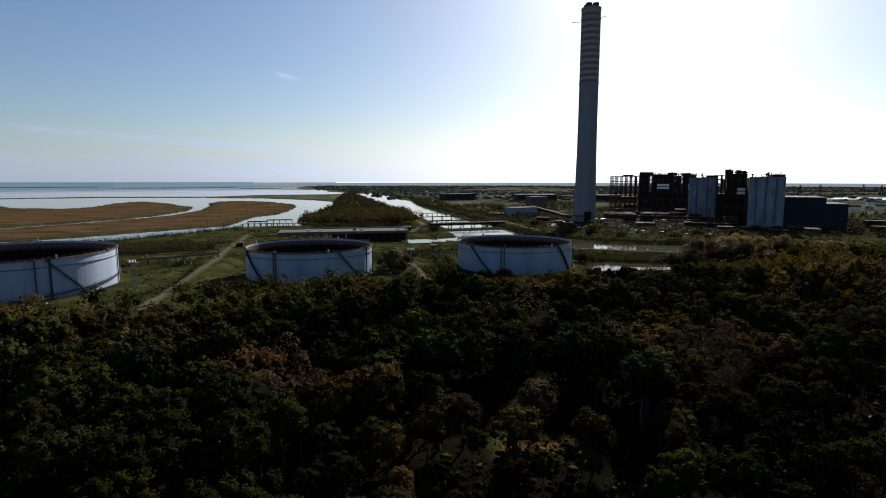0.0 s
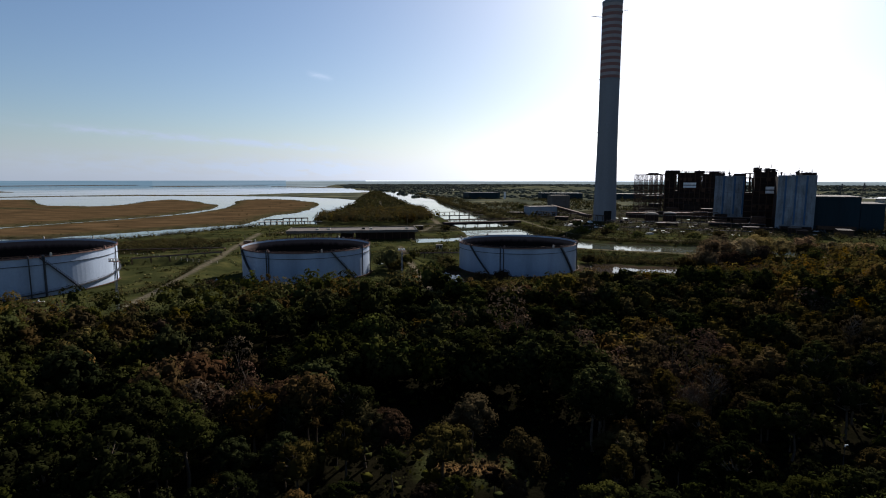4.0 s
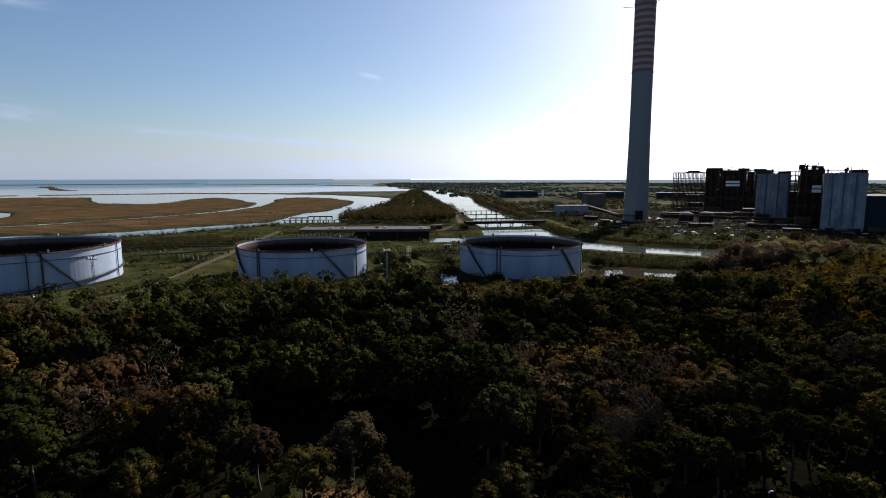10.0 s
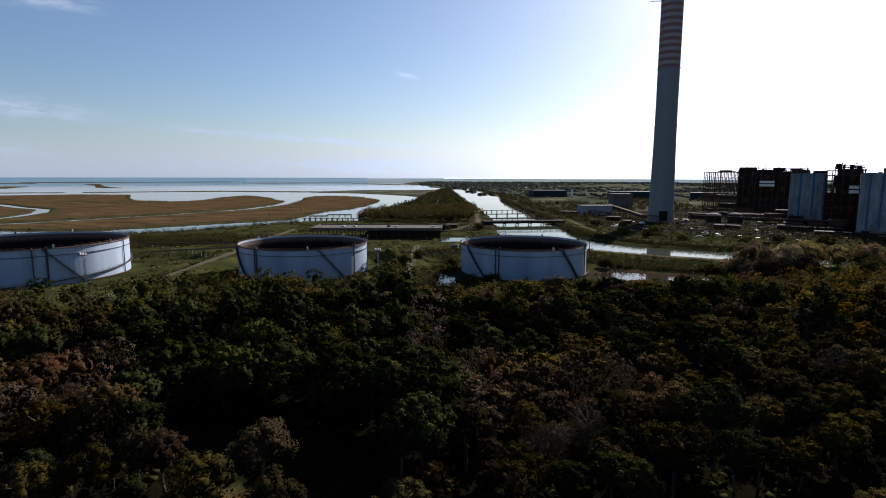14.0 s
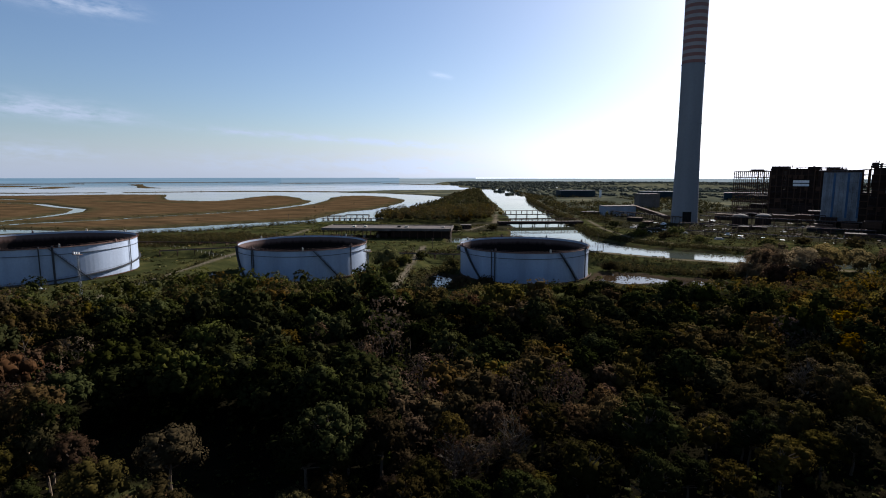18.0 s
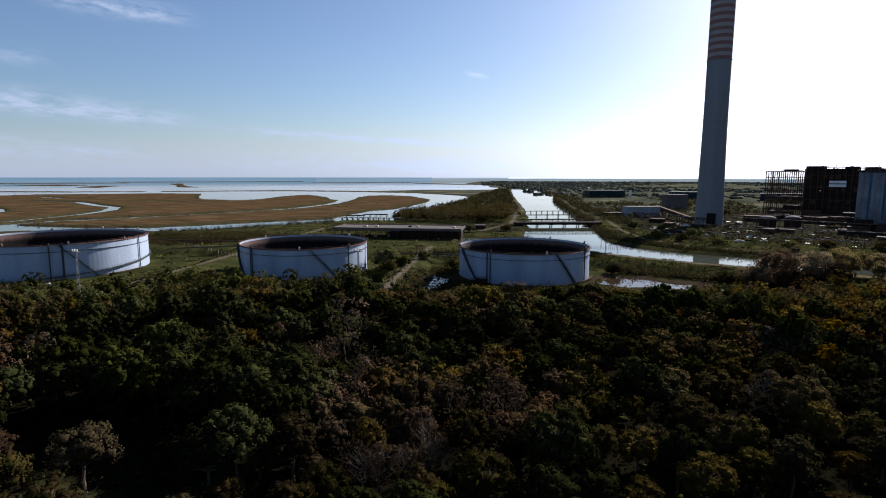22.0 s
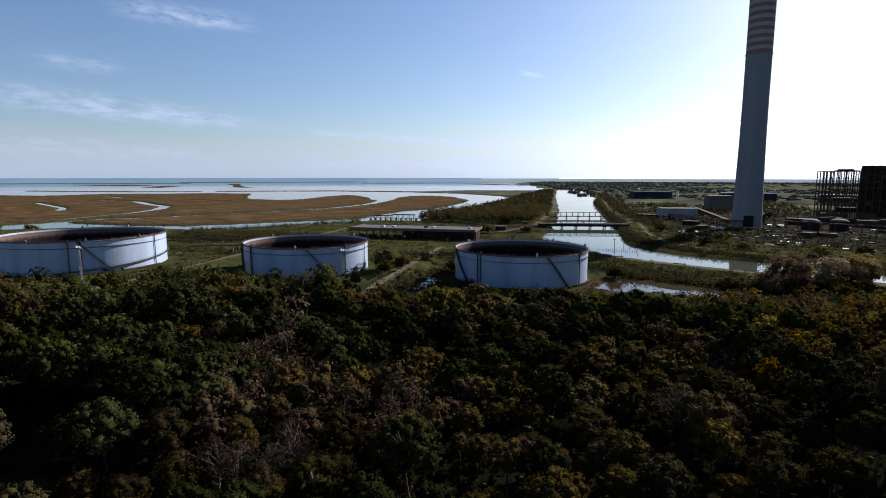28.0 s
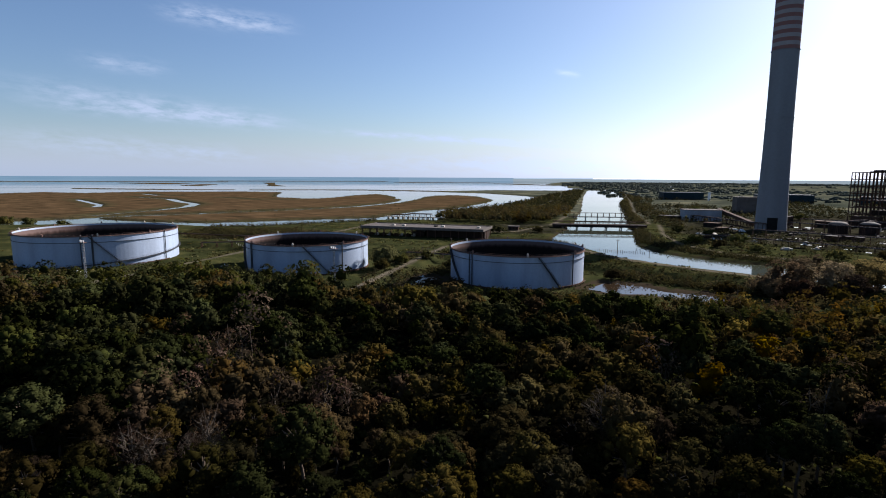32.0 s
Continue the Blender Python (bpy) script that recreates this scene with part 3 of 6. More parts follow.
# ---- oil storage tanks ----
def storage_tank(x, y, z, R, H, stairs, pipes, label):
    tank = thing("storage_tank", pose(x, y, z), label, "tank", "oil storage tanks")
    bm = bmesh.new()
    lathe(bm, [(R, 0), (R, H * 0.5), (R, H), (R - 0.1, H), (R - 0.1, 0)], 128)
    part("shell", bm, M_SHELL, tank, "white painted steel shell, streaked", smooth=False)
    bm = bmesh.new()
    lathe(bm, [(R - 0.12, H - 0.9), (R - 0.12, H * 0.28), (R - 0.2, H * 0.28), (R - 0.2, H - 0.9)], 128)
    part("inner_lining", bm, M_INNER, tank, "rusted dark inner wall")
    bm = bmesh.new()
    lathe(bm, [(R + 0.02, H - 0.55), (R + 0.5, H - 0.5), (R + 0.5, H - 0.32), (R + 0.12, H - 0.2), (R + 0.12, H + 0.12), (R + 0.02, H + 0.12)], 128)
    rim_part = part("top_rim", bm, M_RIM, tank, "rust-stained rim walkway")
    bm = bmesh.new()
    g = H * 0.80
    lathe(bm, [(R + 0.02, g - 0.2), (R + 0.42, g - 0.12), (R + 0.42, g + 0.12), (R + 0.02, g + 0.02)], 128)
    part("wind_girder", bm, M_DARKSTEEL, tank, "dark stiffening ring")
    bm = bmesh.new()
    lathe(bm, [(R + 0.5, 0.0), (R + 0.5, 0.5), (R + 0.02, 0.65), (R + 0.02, 0.0)], 96)
    part("base_ring", bm, M_RUST, tank)
    bm = bmesh.new()
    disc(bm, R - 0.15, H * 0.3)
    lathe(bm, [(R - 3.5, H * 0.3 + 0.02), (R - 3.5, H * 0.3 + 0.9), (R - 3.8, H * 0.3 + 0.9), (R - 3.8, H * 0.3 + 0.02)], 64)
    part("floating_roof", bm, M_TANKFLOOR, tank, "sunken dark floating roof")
    bm = bmesh.new()
    n = 96
    for k in range(n):
        a0, a1 = 360 * k / n, 360 * (k + 1) / n
        for hh in (0.55, 1.1):
            beam(bm, polar(a0, R + 0.45, H + hh - 0.4), polar(a1, R + 0.45, H + hh - 0.4), 0.06)
        beam(bm, polar(a0, R + 0.45, H - 0.4), polar(a0, R + 0.45, H + 0.7), 0.07)
    part("rim_railing", bm, M_RIM, rim_part)
    for az0, az1 in stairs:
        bm = bmesh.new()
        steps = max(24, int(H / 0.2))
        for s in range(steps):
            t0, t1 = s / steps, (s + 1) / steps
            a, b = az1 + (az0 - az1) * t0, az1 + (az0 - az1) * t1
            p, q = polar(a, R + 0.65, H * t0 * 0.97), polar(b, R + 0.65, H * t1 * 0.97)
            beam(bm, p, q, 1.0, 0.16)
            for rr in (R + 0.15, R + 1.15):
                beam(bm, polar(a, rr, H * t0 * 0.97), polar(b, rr, H * t1 * 0.97), 0.10, 0.32)
        flight = part("staircase", bm, M_DARKSTEEL, tank, "dark diagonal steel staircase")
        bm = bmesh.new()
        for s in range(24):
            t0, t1 = s / 24, (s + 1) / 24
            p, q = polar(az1 + (az0 - az1) * t0, R + 1.15, H * t0 * 0.97), polar(az1 + (az0 - az1) * t1, R + 1.15, H * t1 * 0.97)
            for hh in (0.55, 1.05):
                beam(bm, p + Vector((0, 0, hh)), q + Vector((0, 0, hh)), 0.07)
            beam(bm, p, p + Vector((0, 0, 1.05)), 0.07)
        part("stair_railing", bm, M_DARKSTEEL, flight)
    for az, wide in pipes:
        bm = bmesh.new()
        beam(bm, polar(az, R + 0.45, 0.2), polar(az, R + 0.45, H + 0.25), wide, wide, 8)
        beam(bm, polar(az, R + 0.45, H + 0.2), polar(az, R - 0.6, H + 0.2), wide, wide, 8)
        part("riser_pipe", bm, M_DARKSTEEL, tank)
    lead = stairs[0][1]
    bm = bmesh.new()
    for s in range(14):
        a = lead - 36 * s / 14
        beam(bm, polar(a, R + 1.6, 1.2), polar(a - 36 / 14, R + 1.6, 1.2), 0.5, 0.5, 8)
        if s % 3 == 0:
            beam(bm, polar(a, R + 1.6, 0), polar(a, R + 1.6, 1.1), 0.25)
    part("ring_pipe", bm, M_RUST, tank)
    count = int(R / 4)
    for k in range(count):
        az = 360 * (k + 0.35) / count
        bm = bmesh.new()
        block(bm, -0.4, 0.4, -0.35, 0.35, -0.3, 0.9)
        block(bm, -0.25, 0.25, -0.25, 0.25, 0.9, 1.4)
        beam(bm, (0, 0.2, 1.2), (0, 1.0, 1.0), 0.2, 0.2, 6)
        bmesh.ops.transform(bm, matrix=Matrix.Translation(polar(az, R + 0.35, H)) @ Matrix.Rotation(-radians(az), 4, "Z"), verts=bm.verts)
        part("foam_pourer", bm, M_RIM if k % 3 else M_BEIGE, tank)
    return tank


storage_tank(-72.2, 287.7, -2.1, 32.86, 15.5, [(142.5, 119.0), (-126.0, -153.0)], [(-162.6, 0.5), (-164.6, 0.5), (107.0, 0.55), (78.0, 0.3), (20, 0.4)], "open-topped white oil tank with rusty rim beside a gravel track")
storage_tank(41.2, 313.4, -2.1, 32.8, 15.3, [(142.5, 122.5), (-128.0, -152.0)], [(-160.6, 0.5), (-163.6, 0.5), (108.7, 0.55), (60, 0.3), (10, 0.4)], "open-topped white oil tank with rusty rim beside flooded ground")
storage_tank(-201.2, 247.6, -2.6, 42.35, 18.0, [(126.3, 103.8), (-168.0, 170.0)], [(131.4, 0.5), (124.3, 0.9), (69.8, 0.45), (-120, 0.4), (20, 0.4)], "largest open-topped white steel oil tank, sunlit on one flank")

# ---- chimney ----
chimney = thing("chimney", pose(165.6, 634.9, 0.0), "tall grey concrete power station chimney with faded red and white bands", "chimney")
CH_H = 240.0


def ch_r(z):
    return 10.7 + 2.2 * max(0.0, 1 - z / 120) ** 1.6


bm = bmesh.new()
zs = [0, 10, 20, 35, 50, 70, 90, 120, 150, 158]
lathe(bm, [(ch_r(z), z) for z in zs], 64, closed=False)
part("shaft", bm, M_CONCRETE, chimney, "bare grey concrete shaft", smooth=True)
nb = 24
z0, z1 = 158.0, CH_H - 3
for k in range(nb):
    a, b = z0 + (z1 - z0) * k / nb, z0 + (z1 - z0) * (k + 1) / nb
    bm = bmesh.new()
    lathe(bm, [(10.7, a), (10.7, b)], 64, closed=False)
    part("paint_band", bm, M_RED if k % 2 == 0 else M_PALE, chimney, "faded red band" if k % 2 == 0 else "faded white band", smooth=True)
bm = bmesh.new()
lathe(bm, [(10.7, CH_H - 3), (11.0, CH_H - 2.5), (11.0, CH_H), (10.0, CH_H), (10.0, CH_H - 3)], 64)
disc(bm, 10.0, CH_H - 1.0, 64)
part("crown", bm, M_CONCRETE, chimney)
for k in range(4):
    bm = bmesh.new()
    lathe(bm, [(3.4, -4), (3.3, 2.5), (3.6, 3.0), (3.4, 4.6), (2.9, 4.6), (2.9, -4)], 32)
    bmesh.ops.translate(bm, vec=polar(45 + 90 * k, 5.4, CH_H), verts=bm.verts)
    part("flue", bm, M_DARKSTEEL, chimney, "dark flue pipe end")
for z in (CH_H - 12, 158.0, 100.0, 55.0):
    bm = bmesh.new()
    r = ch_r(z)
    lathe(bm, [(r + 0.02, z), (r + 0.5, z), (r + 0.5, z + 0.25), (r + 0.02, z + 0.25)], 64)
    part("service_ring", bm, M_CONCRETE, chimney)
for sx, dz in ((-1, -16), (1, -10)):
    bm = bmesh.new()
    a = Vector((sx * 10.5, 0, CH_H + dz))
    b = a + Vector((sx * (12 if sx < 0 else 7), 0, 1.2))
    beam(bm, a, b, 0.28)
    beam(bm, a + Vector((0, 0, 1.2)), b, 0.22)
    part("inspection_arm", bm, M_DARKSTEEL, chimney)
# the dark doorway at the foot, in a frame that stands proud of the shaft
bm = bmesh.new()
block(bm, -4.0, 4.0, -0.8, 0.9, 1.0, 12.5)
bmesh.ops.transform(bm, matrix=Matrix.Translation(polar(178, ch_r(6) - 0.4, 0)) @ Matrix.Rotation(-radians(178), 4, "Z"), verts=bm.verts)
part("flue_opening", bm, M_BLACK, chimney, "dark flue duct opening")
# ---- power station: axes u across the fronts, v away ----
PLANT = Matrix(((0.914, 0.407, 0, 288), (-0.407, 0.914, 0, 638), (0, 0, 1, 0.2), (0, 0, 0, 1)))


def plant(u, v, z=0.0):
    return PLANT @ Matrix.Translation((u, v, z))


def steel_frame():
    f = thing("steel_frame", plant(-106, 140), "open rusty steel frame of a stripped boiler house", "steel frame")
    W, D, H = 41.0, 36.0, 54.0
    xs = [W * k / 6 for k in range(7)]
    ys = [D * k / 3 for k in range(4)]
    lv = [H * k / 7 for k in range(1, 8)]
    for i, x in enumerate(xs):
        for j, y in enumerate(ys):
            bm = bmesh.new()
            beam(bm, (x, y, 0), (x, y, H), 0.9)
            part("column", bm, M_RUST, f)
    for z in lv:
        for y in ys:
            bm = bmesh.new()
            beam(bm, (0, y, z), (W, y, z), 0.5, 0.8)
            part("floor_beam", bm, M_RUST, f)
        for x in xs:
            bm = bmesh.new()
            beam(bm, (x, 0, z), (x, D, z), 0.5, 0.8)
            part("floor_beam", bm, M_RUST, f)
    for j in (0, 3):
        for i in (0, 3, 5):
            for z0, z1 in zip([0] + lv, lv):
                bm = bmesh.new()
                beam(bm, (xs[i], ys[j], z0), (xs[i + 1], ys[j], z1), 0.3)
                part("brace", bm, M_RUST, f)
    bm = bmesh.new()
    block(bm, 15, 34, 4, 26, H + 0.4, H + 1.2)
    block(bm, 17, 30, 8, 22, H + 1.2, H + 2.6)
    part("top_deck", bm, M_DARKHALL, f)
    bm = bmesh.new()
    block(bm, 14, 36, 3, 30, H * 3 / 7 + 0.4, H * 3 / 7 + 0.8)
    block(bm, 20, 36, 3, 30, H / 7 + 0.4, H / 7 + 5.0)
    part("leftover_deck", bm, M_DARKHALL, f)
    return f


def roof_clutter(parent, W, y, H, seed, rail=True):
    rnd = random.Random(seed)
    for k in range(int(W / 4.5)):
        x = 2 + rnd.random() * (W - 4)
        bm = bmesh.new()
        w, h = rnd.uniform(0.5, 1.7), rnd.uniform(1.2, 5.0)
        lathe(bm, [(0.01, h), (w * 0.9, h), (w, h * 0.7), (w * 0.55, h * 0.6), (w * 0.5, 0), (0.01, 0)], 10)
        bmesh.ops.translate(bm, vec=(x, y + rnd.uniform(2, 14), H), verts=bm.verts)
        part("roof_vent", bm, M_RUST, parent)
    for k in range(3):
        bm = bmesh.new()
        x, h = 3 + rnd.random() * (W - 6), rnd.uniform(6, 9)
        beam(bm, (x, y + 4, H), (x, y + 4, H + h), 0.25)
        beam(bm, (x - 0.9, y + 4, H + h * 0.8), (x + 0.9, y + 4, H + h * 0.8), 0.2)
        block(bm, x - 0.5, x + 0.5, y + 3.6, y + 4.4, H + h * 0.55, H + h * 0.68)
        part("antenna", bm, M_DARKSTEEL, parent)
    if rail:
        bm = bmesh.new()
        for hh in (1.6, 3.0):
            beam(bm, (0, y + 2, H + hh), (W, y + 2, H + hh), 0.45 if hh > 2 else 0.2, None, 6)
        for k in range(int(W / 5) + 1):
            beam(bm, (k * 5, y + 2, H), (k * 5, y + 2, H + 3), 0.22)
        part("roof_pipe", bm, M_DARKSTEEL, parent)


def dark_boiler_house(u, v, W, D, H, label, seed, cabins=(), masses=()):
    """Stripped boiler house: stepped masses, floors with open bays between columns."""
    b = thing("boiler_house", plant(u, v), label, "building", "boiler houses")
    rnd = random.Random(seed)
    masses = masses or [(2.0, W - 0.5, H * 0.97)]
    bm = bmesh.new()
    block(bm, 1.0, W - 0.5, 3.2, D, 0, H * 0.55)
    part("core", bm, M_DARKHALL, b)
    for x0, x1, top in masses:
        bm = bmesh.new()
        block(bm, x0, x1, 3, D - 0.5, H * 0.55, top)
        part("upper_mass", bm, M_DARKHALL, b)
    for (_, x0, _), (x1, _, _) in zip(masses, masses[1:]):
        # open steel between the masses
        for x in (x0 + 0.4, (x0 + x1) / 2, x1 - 0.4):
            for y in (4, D * 0.5, D - 2):
                bm = bmesh.new()
                beam(bm, (x, y, H * 0.5), (x, y, H * 0.97), 0.5)
                part("open_column", bm, M_RUST, b)
        for z in (0.64, 0.75, 0.86, 0.96):
            for y in (4, D * 0.5, D - 2):
                bm = bmesh.new()
                beam(bm, (x0, y, H * z), (x1, y, H * z), 0.4, 0.6)
                part("open_beam", bm, M_RUST, b)
    floors = 8
    for k in range(1, floors + 1):
        z = H * k / floors
        bm = bmesh.new()
        block(bm, 0, W, 0, 3.0, z - 0.9, z - 0.3)
        for m in range(int(W / 6)):
            if rnd.random() < 0.5:
                x = m * 6 + rnd.random()
                if not any(x0 - 1 < x and x + 4 < x1 for x0, x1, _ in masses) and z > H * 0.5:
                    continue
                block(bm, x, x + rnd.uniform(2.5, 5.5), 0.6, 2.9, z - rnd.uniform(3, 5.5), z - 0.9)
        part("gallery", bm, M_RUST if k % 2 else M_DARKHALL, b)
    for k in range(int(W / 6.5) + 1):
        bm = bmesh.new()
        x = min(W - 0.5, k * 6.5 + 0.4)
        beam(bm, (x, 0.4, 0), (x, 0.4, H), 0.8)
        part("column", bm, M_RUST, b)
    for k in range(floors):
        bm = bmesh.new()
        z = H * (k + 1) / floors - 0.3
        beam(bm, (0, 0.05, z + 1.1), (W, 0.05, z + 1.1), 0.1)
        part("gallery_rail", bm, M_DARKSTEEL, b)
    for x0, x1, z0, z1 in cabins:
        bm = bmesh.new()
        block(bm, x0, x1, -1.6, 1.0, z0, z0 + (z1 - z0) * 0.42)
        block(bm, x0, x1, -1.6, 1.0, z0 + (z1 - z0) * 0.58, z1)
        part("pale_duct_box", bm, M_WHITE, b, "pale boxed duct")
        bm = bmesh.new()
        block(bm, x0 + 0.4, x1 - 0.4, -1.2, 1.0, z0 + (z1 - z0) * 0.42, z0 + (z1 - z0) * 0.58)
        part("duct_slot", bm, M_BLACK, b)
    for x0, x1, z in ((W * 0.02, W * 0.24, 3.0), (W * 0.5, W * 0.66, 2.2), (W * 0.74, W * 0.9, 1.4)):
        bm = bmesh.new()
        block(bm, x0, x1, 3, D * 0.6, H * 0.97, H + z)
        part("roof_house", bm, M_DARKHALL, b)
    roof_clutter(b, W, 4, H * 0.97, seed + 5)
    return b


def clad_wall(u, v, W, D, z0, z1, strips, label, seed):
    """White sheet-clad tower face with blue strips, on a dark steel undercroft."""
    b = thing("clad_boiler_house", plant(u, v), label, "building", "boiler houses")
    n = 9
    for k in range(n):
        for m in range(5):
            bm = bmesh.new()
            xa, xb = W * k / n + 0.06, W * (k + 1) / n - 0.06
            za, zb = z0 + (z1 - z0) * m / 5 + 0.05, z0 + (z1 - z0) * (m + 1) / 5 - 0.05
            block(bm, xa, xb, -0.3, 0.3, za, zb)
            part("cladding_panel", bm, M_CLAD, b)
    for s, half in strips:
        bm = bmesh.new()
        block(bm, W * s - half, W * s + half, -0.65, -0.32, z0 + (z1 - z0) * 0.08, z1 - 0.8)
        part("blue_strip", bm, M_BLUE, b, "blue vertical cladding strip")
    bm = bmesh.new()
    block(bm, 0.5, W - 0.5, 0.4, D, z0 * 0.6 + 1.0, z1 - 1.0)
    part("core", bm, M_DARKHALL, b)
    bm = bmesh.new()
    block(bm, -0.5, W + 0.5, 3.0, D - 1, 0, max(1.2, z0))
    part("undercroft", bm, M_BLACK, b)
    for k in range(6):
        bm = bmesh.new()
        x = 0.6 + (W - 1.2) * k / 5
        beam(bm, (x, 1.4, 0), (x, 1.4, max(1.2, z0 + 0.2)), 0.9)
        part("column", bm, M_RUST, b)
    bm = bmesh.new()
    block(bm, W * 0.62, W * 0.98, 2, D * 0.7, z1 - 1.0, z1 + 2.4)
    part("roof_house", bm, M_DARKHALL, b)
    roof_clutter(b, W, 1, z1 - 1.0, seed)
    return b


steel_frame()
dark_boiler_house(-66, 140, 76, 40, 57, "rusty stripped boiler house with open galleries and roof vents", 3, [(25, 41, 36, 43), (66, 76, 35, 43)], [(0.5, 12.5, 60), (17.5, 46, 56.5), (49, 56, 55), (58.5, 75.5, 56)])
clad_wall(0, 0, 30, 44, 5.0, 51.5, [(0.30, 0.9), (0.66, 0.9), (0.95, 0.8)], "boiler house with weathered white cladding and blue strips", 11)
dark_boiler_house(36, -28, 22, 40, 57, "dark open steel boiler house wedged between clad towers", 8, [(12, 22, 33, 40)])
wing = thing("lower_wing", plant(29.5, -6), "dark lower plant wing with open steel top between boiler houses", "building", "boiler houses")
bm = bmesh.new()
block(bm, 0, 14, 2, 30, 0, 33)
part("core", bm, M_DARKHALL, wing)
for k in range(5):
    bm = bmesh.new()
    block(bm, -0.3, 14.3, 0.4, 1.9, 6.3 * (k + 1) - 0.8, 6.3 * (k + 1))
    part("gallery", bm, M_RUST, wing)
for x in (0.3, 4.8, 9.3, 13.7):
    for y in (2.5, 16, 29):
        bm = bmesh.new()
        beam(bm, (x, y, 33), (x, y, 54), 0.7)
        part("column", bm, M_RUST, wing)
for z in (38, 43.5, 49, 54):
    for y in (2.5, 16, 29):
        bm = bmesh.new()
        beam(bm, (0, y, z), (14, y, z), 0.5, 0.7)
        part("floor_beam", bm, M_RUST, wing)
bm = bmesh.new()
block(bm, 7, 13.5, 8, 20, 38.4, 49)
part("leftover_duct", bm, M_DARKHALL, wing)
clad_wall(54.5, -82, 31, 44, 0.9, 51.5, [(0.21, 0.75), (0.48, 0.75), (0.75, 0.75)], "near boiler house with tall white cladding and three blue strips", 17)

scaffold = thing("scaffold", plant(30.5, 1), "open rusty steel stair tower beside a clad boiler house", "scaffold")
for x in (0, 5):
    for y in (0, 8):
        bm = bmesh.new()
        beam(bm, (x, y, 0), (x, y, 50), 0.5)
        part("column", bm, M_RUST, scaffold)
for k in range(10):
    bm = bmesh.new()
    z = 5 * k + 4.5
    for a, b in (((0, 0), (5, 0)), ((0, 8), (5, 8)), ((0, 0), (0, 8)), ((5, 0), (5, 8))):
        beam(bm, (*a, z), (*b, z), 0.35)
    beam(bm, (0, 0, z), (5, 0, z - 4.6 if k else 0.2), 0.25)
    part("landing", bm, M_RUST, scaffold)

# dark ducts and plant along the foot of the boiler houses
DUCTS = [(-60, 118, 16, 12, 9), (-38, 122, 20, 12, 13), (-14, 112, 14, 16, 8), (-52, 96, 24, 10, 6), (-24, 84, 22, 10, 7), (2, -16, 12, 12, 9), (18, -14, 10, 10, 6), (-20, -4, 14, 14, 10), (-44, 30, 26, 12, 7), (-14, 40, 12, 20, 12),
         (36, -62, 12, 20, 10), (20, -50, 12, 12, 6), (0, -48, 14, 10, 5), (58, -100, 24, 10, 4), (88, -92, 28, 10, 5), (-70, 60, 20, 12, 6), (-96, 116, 24, 14, 7), (-84, 90, 12, 14, 5)]
for du, dv, dw, dd, dh in DUCTS:
    d = thing("duct", plant(du, dv), "dark rusty flue duct on steel legs", "duct", "flue ducts")
    bm = bmesh.new()
    block(bm, 0, dw, 0, dd, dh * 0.45, dh)
    part("casing", bm, M_DARKHALL if du % 4 else M_RUST, d)
    for k in range(4):
        bm = bmesh.new()
        block(bm, dw * k / 3 - 0.2, dw * k / 3 + 0.2, -0.25, dd + 0.25, dh * 0.43, dh + 0.3)
        part("stiffener", bm, M_RUST, d)
    for lx in (0.6, dw - 0.6):
        for ly in (0.6, dd - 0.6):
            bm = bmesh.new()
            beam(bm, (lx, ly, 0), (lx, ly, dh * 0.45), 0.6)
            part("leg", bm, M_RUST, d)

hall = thing("turbine_hall", plant(86, -70), "long dark teal sheet-clad turbine hall", "building")
for W0, W1, D0, H in ((0, 36, 60, 31.0), (36.2, 54, 50, 25.0)):
    bm = bmesh.new()
    block(bm, W0, W1, 0.3, D0, 0, H)
    part("wall_core", bm, M_TEAL, hall)
    nn = int((W1 - W0) / 4)
    for k in range(nn):
        bm = bmesh.new()
        w = (W1 - W0) / nn
        block(bm, W0 + k * w + 0.05, W0 + (k + 1) * w - 0.05, 0.0, 0.28, 0.2, H - 0.4)
        part("cladding_panel", bm, M_TEAL, hall)
    bm = bmesh.new()
    block(bm, W0 - 0.2, W1 + 0.2, -0.1, D0 + 0.2, H, H + 0.7)
    part("roof", bm, M_ROOF, hall)


def house_block(name, m, W, D, H, wall, roof, label, category, bays=4, doors=1, group="", windows=True):
    """A low flat-roofed works building with piers, openings and a roof slab."""
    b = thing(name, m, label, category, group)
    bm = bmesh.new()
    block(bm, 0, W, 0.25, D, 0, H)
    part("wall", bm, wall, b)
    for k in range(bays + 1):
        bm = bmesh.new()
        x = (W - 0.5) * k / bays
        block(bm, x, x + 0.5, 0, 0.24, 0, H)
        part("pier", bm, wall, b)
    for k in range(bays):
        bm = bmesh.new()
        x = W * (k + 0.5) / bays
        if k < doors:
            block(bm, x - 1.6, x + 1.6, 0.12, 0.24, 0.05, min(H - 0.6, 4))
            part("door", bm, M_BLACK, b, "dark open doorway")
        elif windows:
            block(bm, x - W / bays * 0.28, x + W / bays * 0.28, 0.12, 0.24, H * 0.5, H * 0.82)
            part("window", bm, M_BLACK, b)
    bm = bmesh.new()
    block(bm, -0.5, W + 0.5, -0.3, D + 0.4, H, H + 0.45)
    part("roof", bm, roof, b)
    return b


def facing(x, y, z=0.3, turn=0.0):
    return pose(x, y, z, 0, 0, turn)


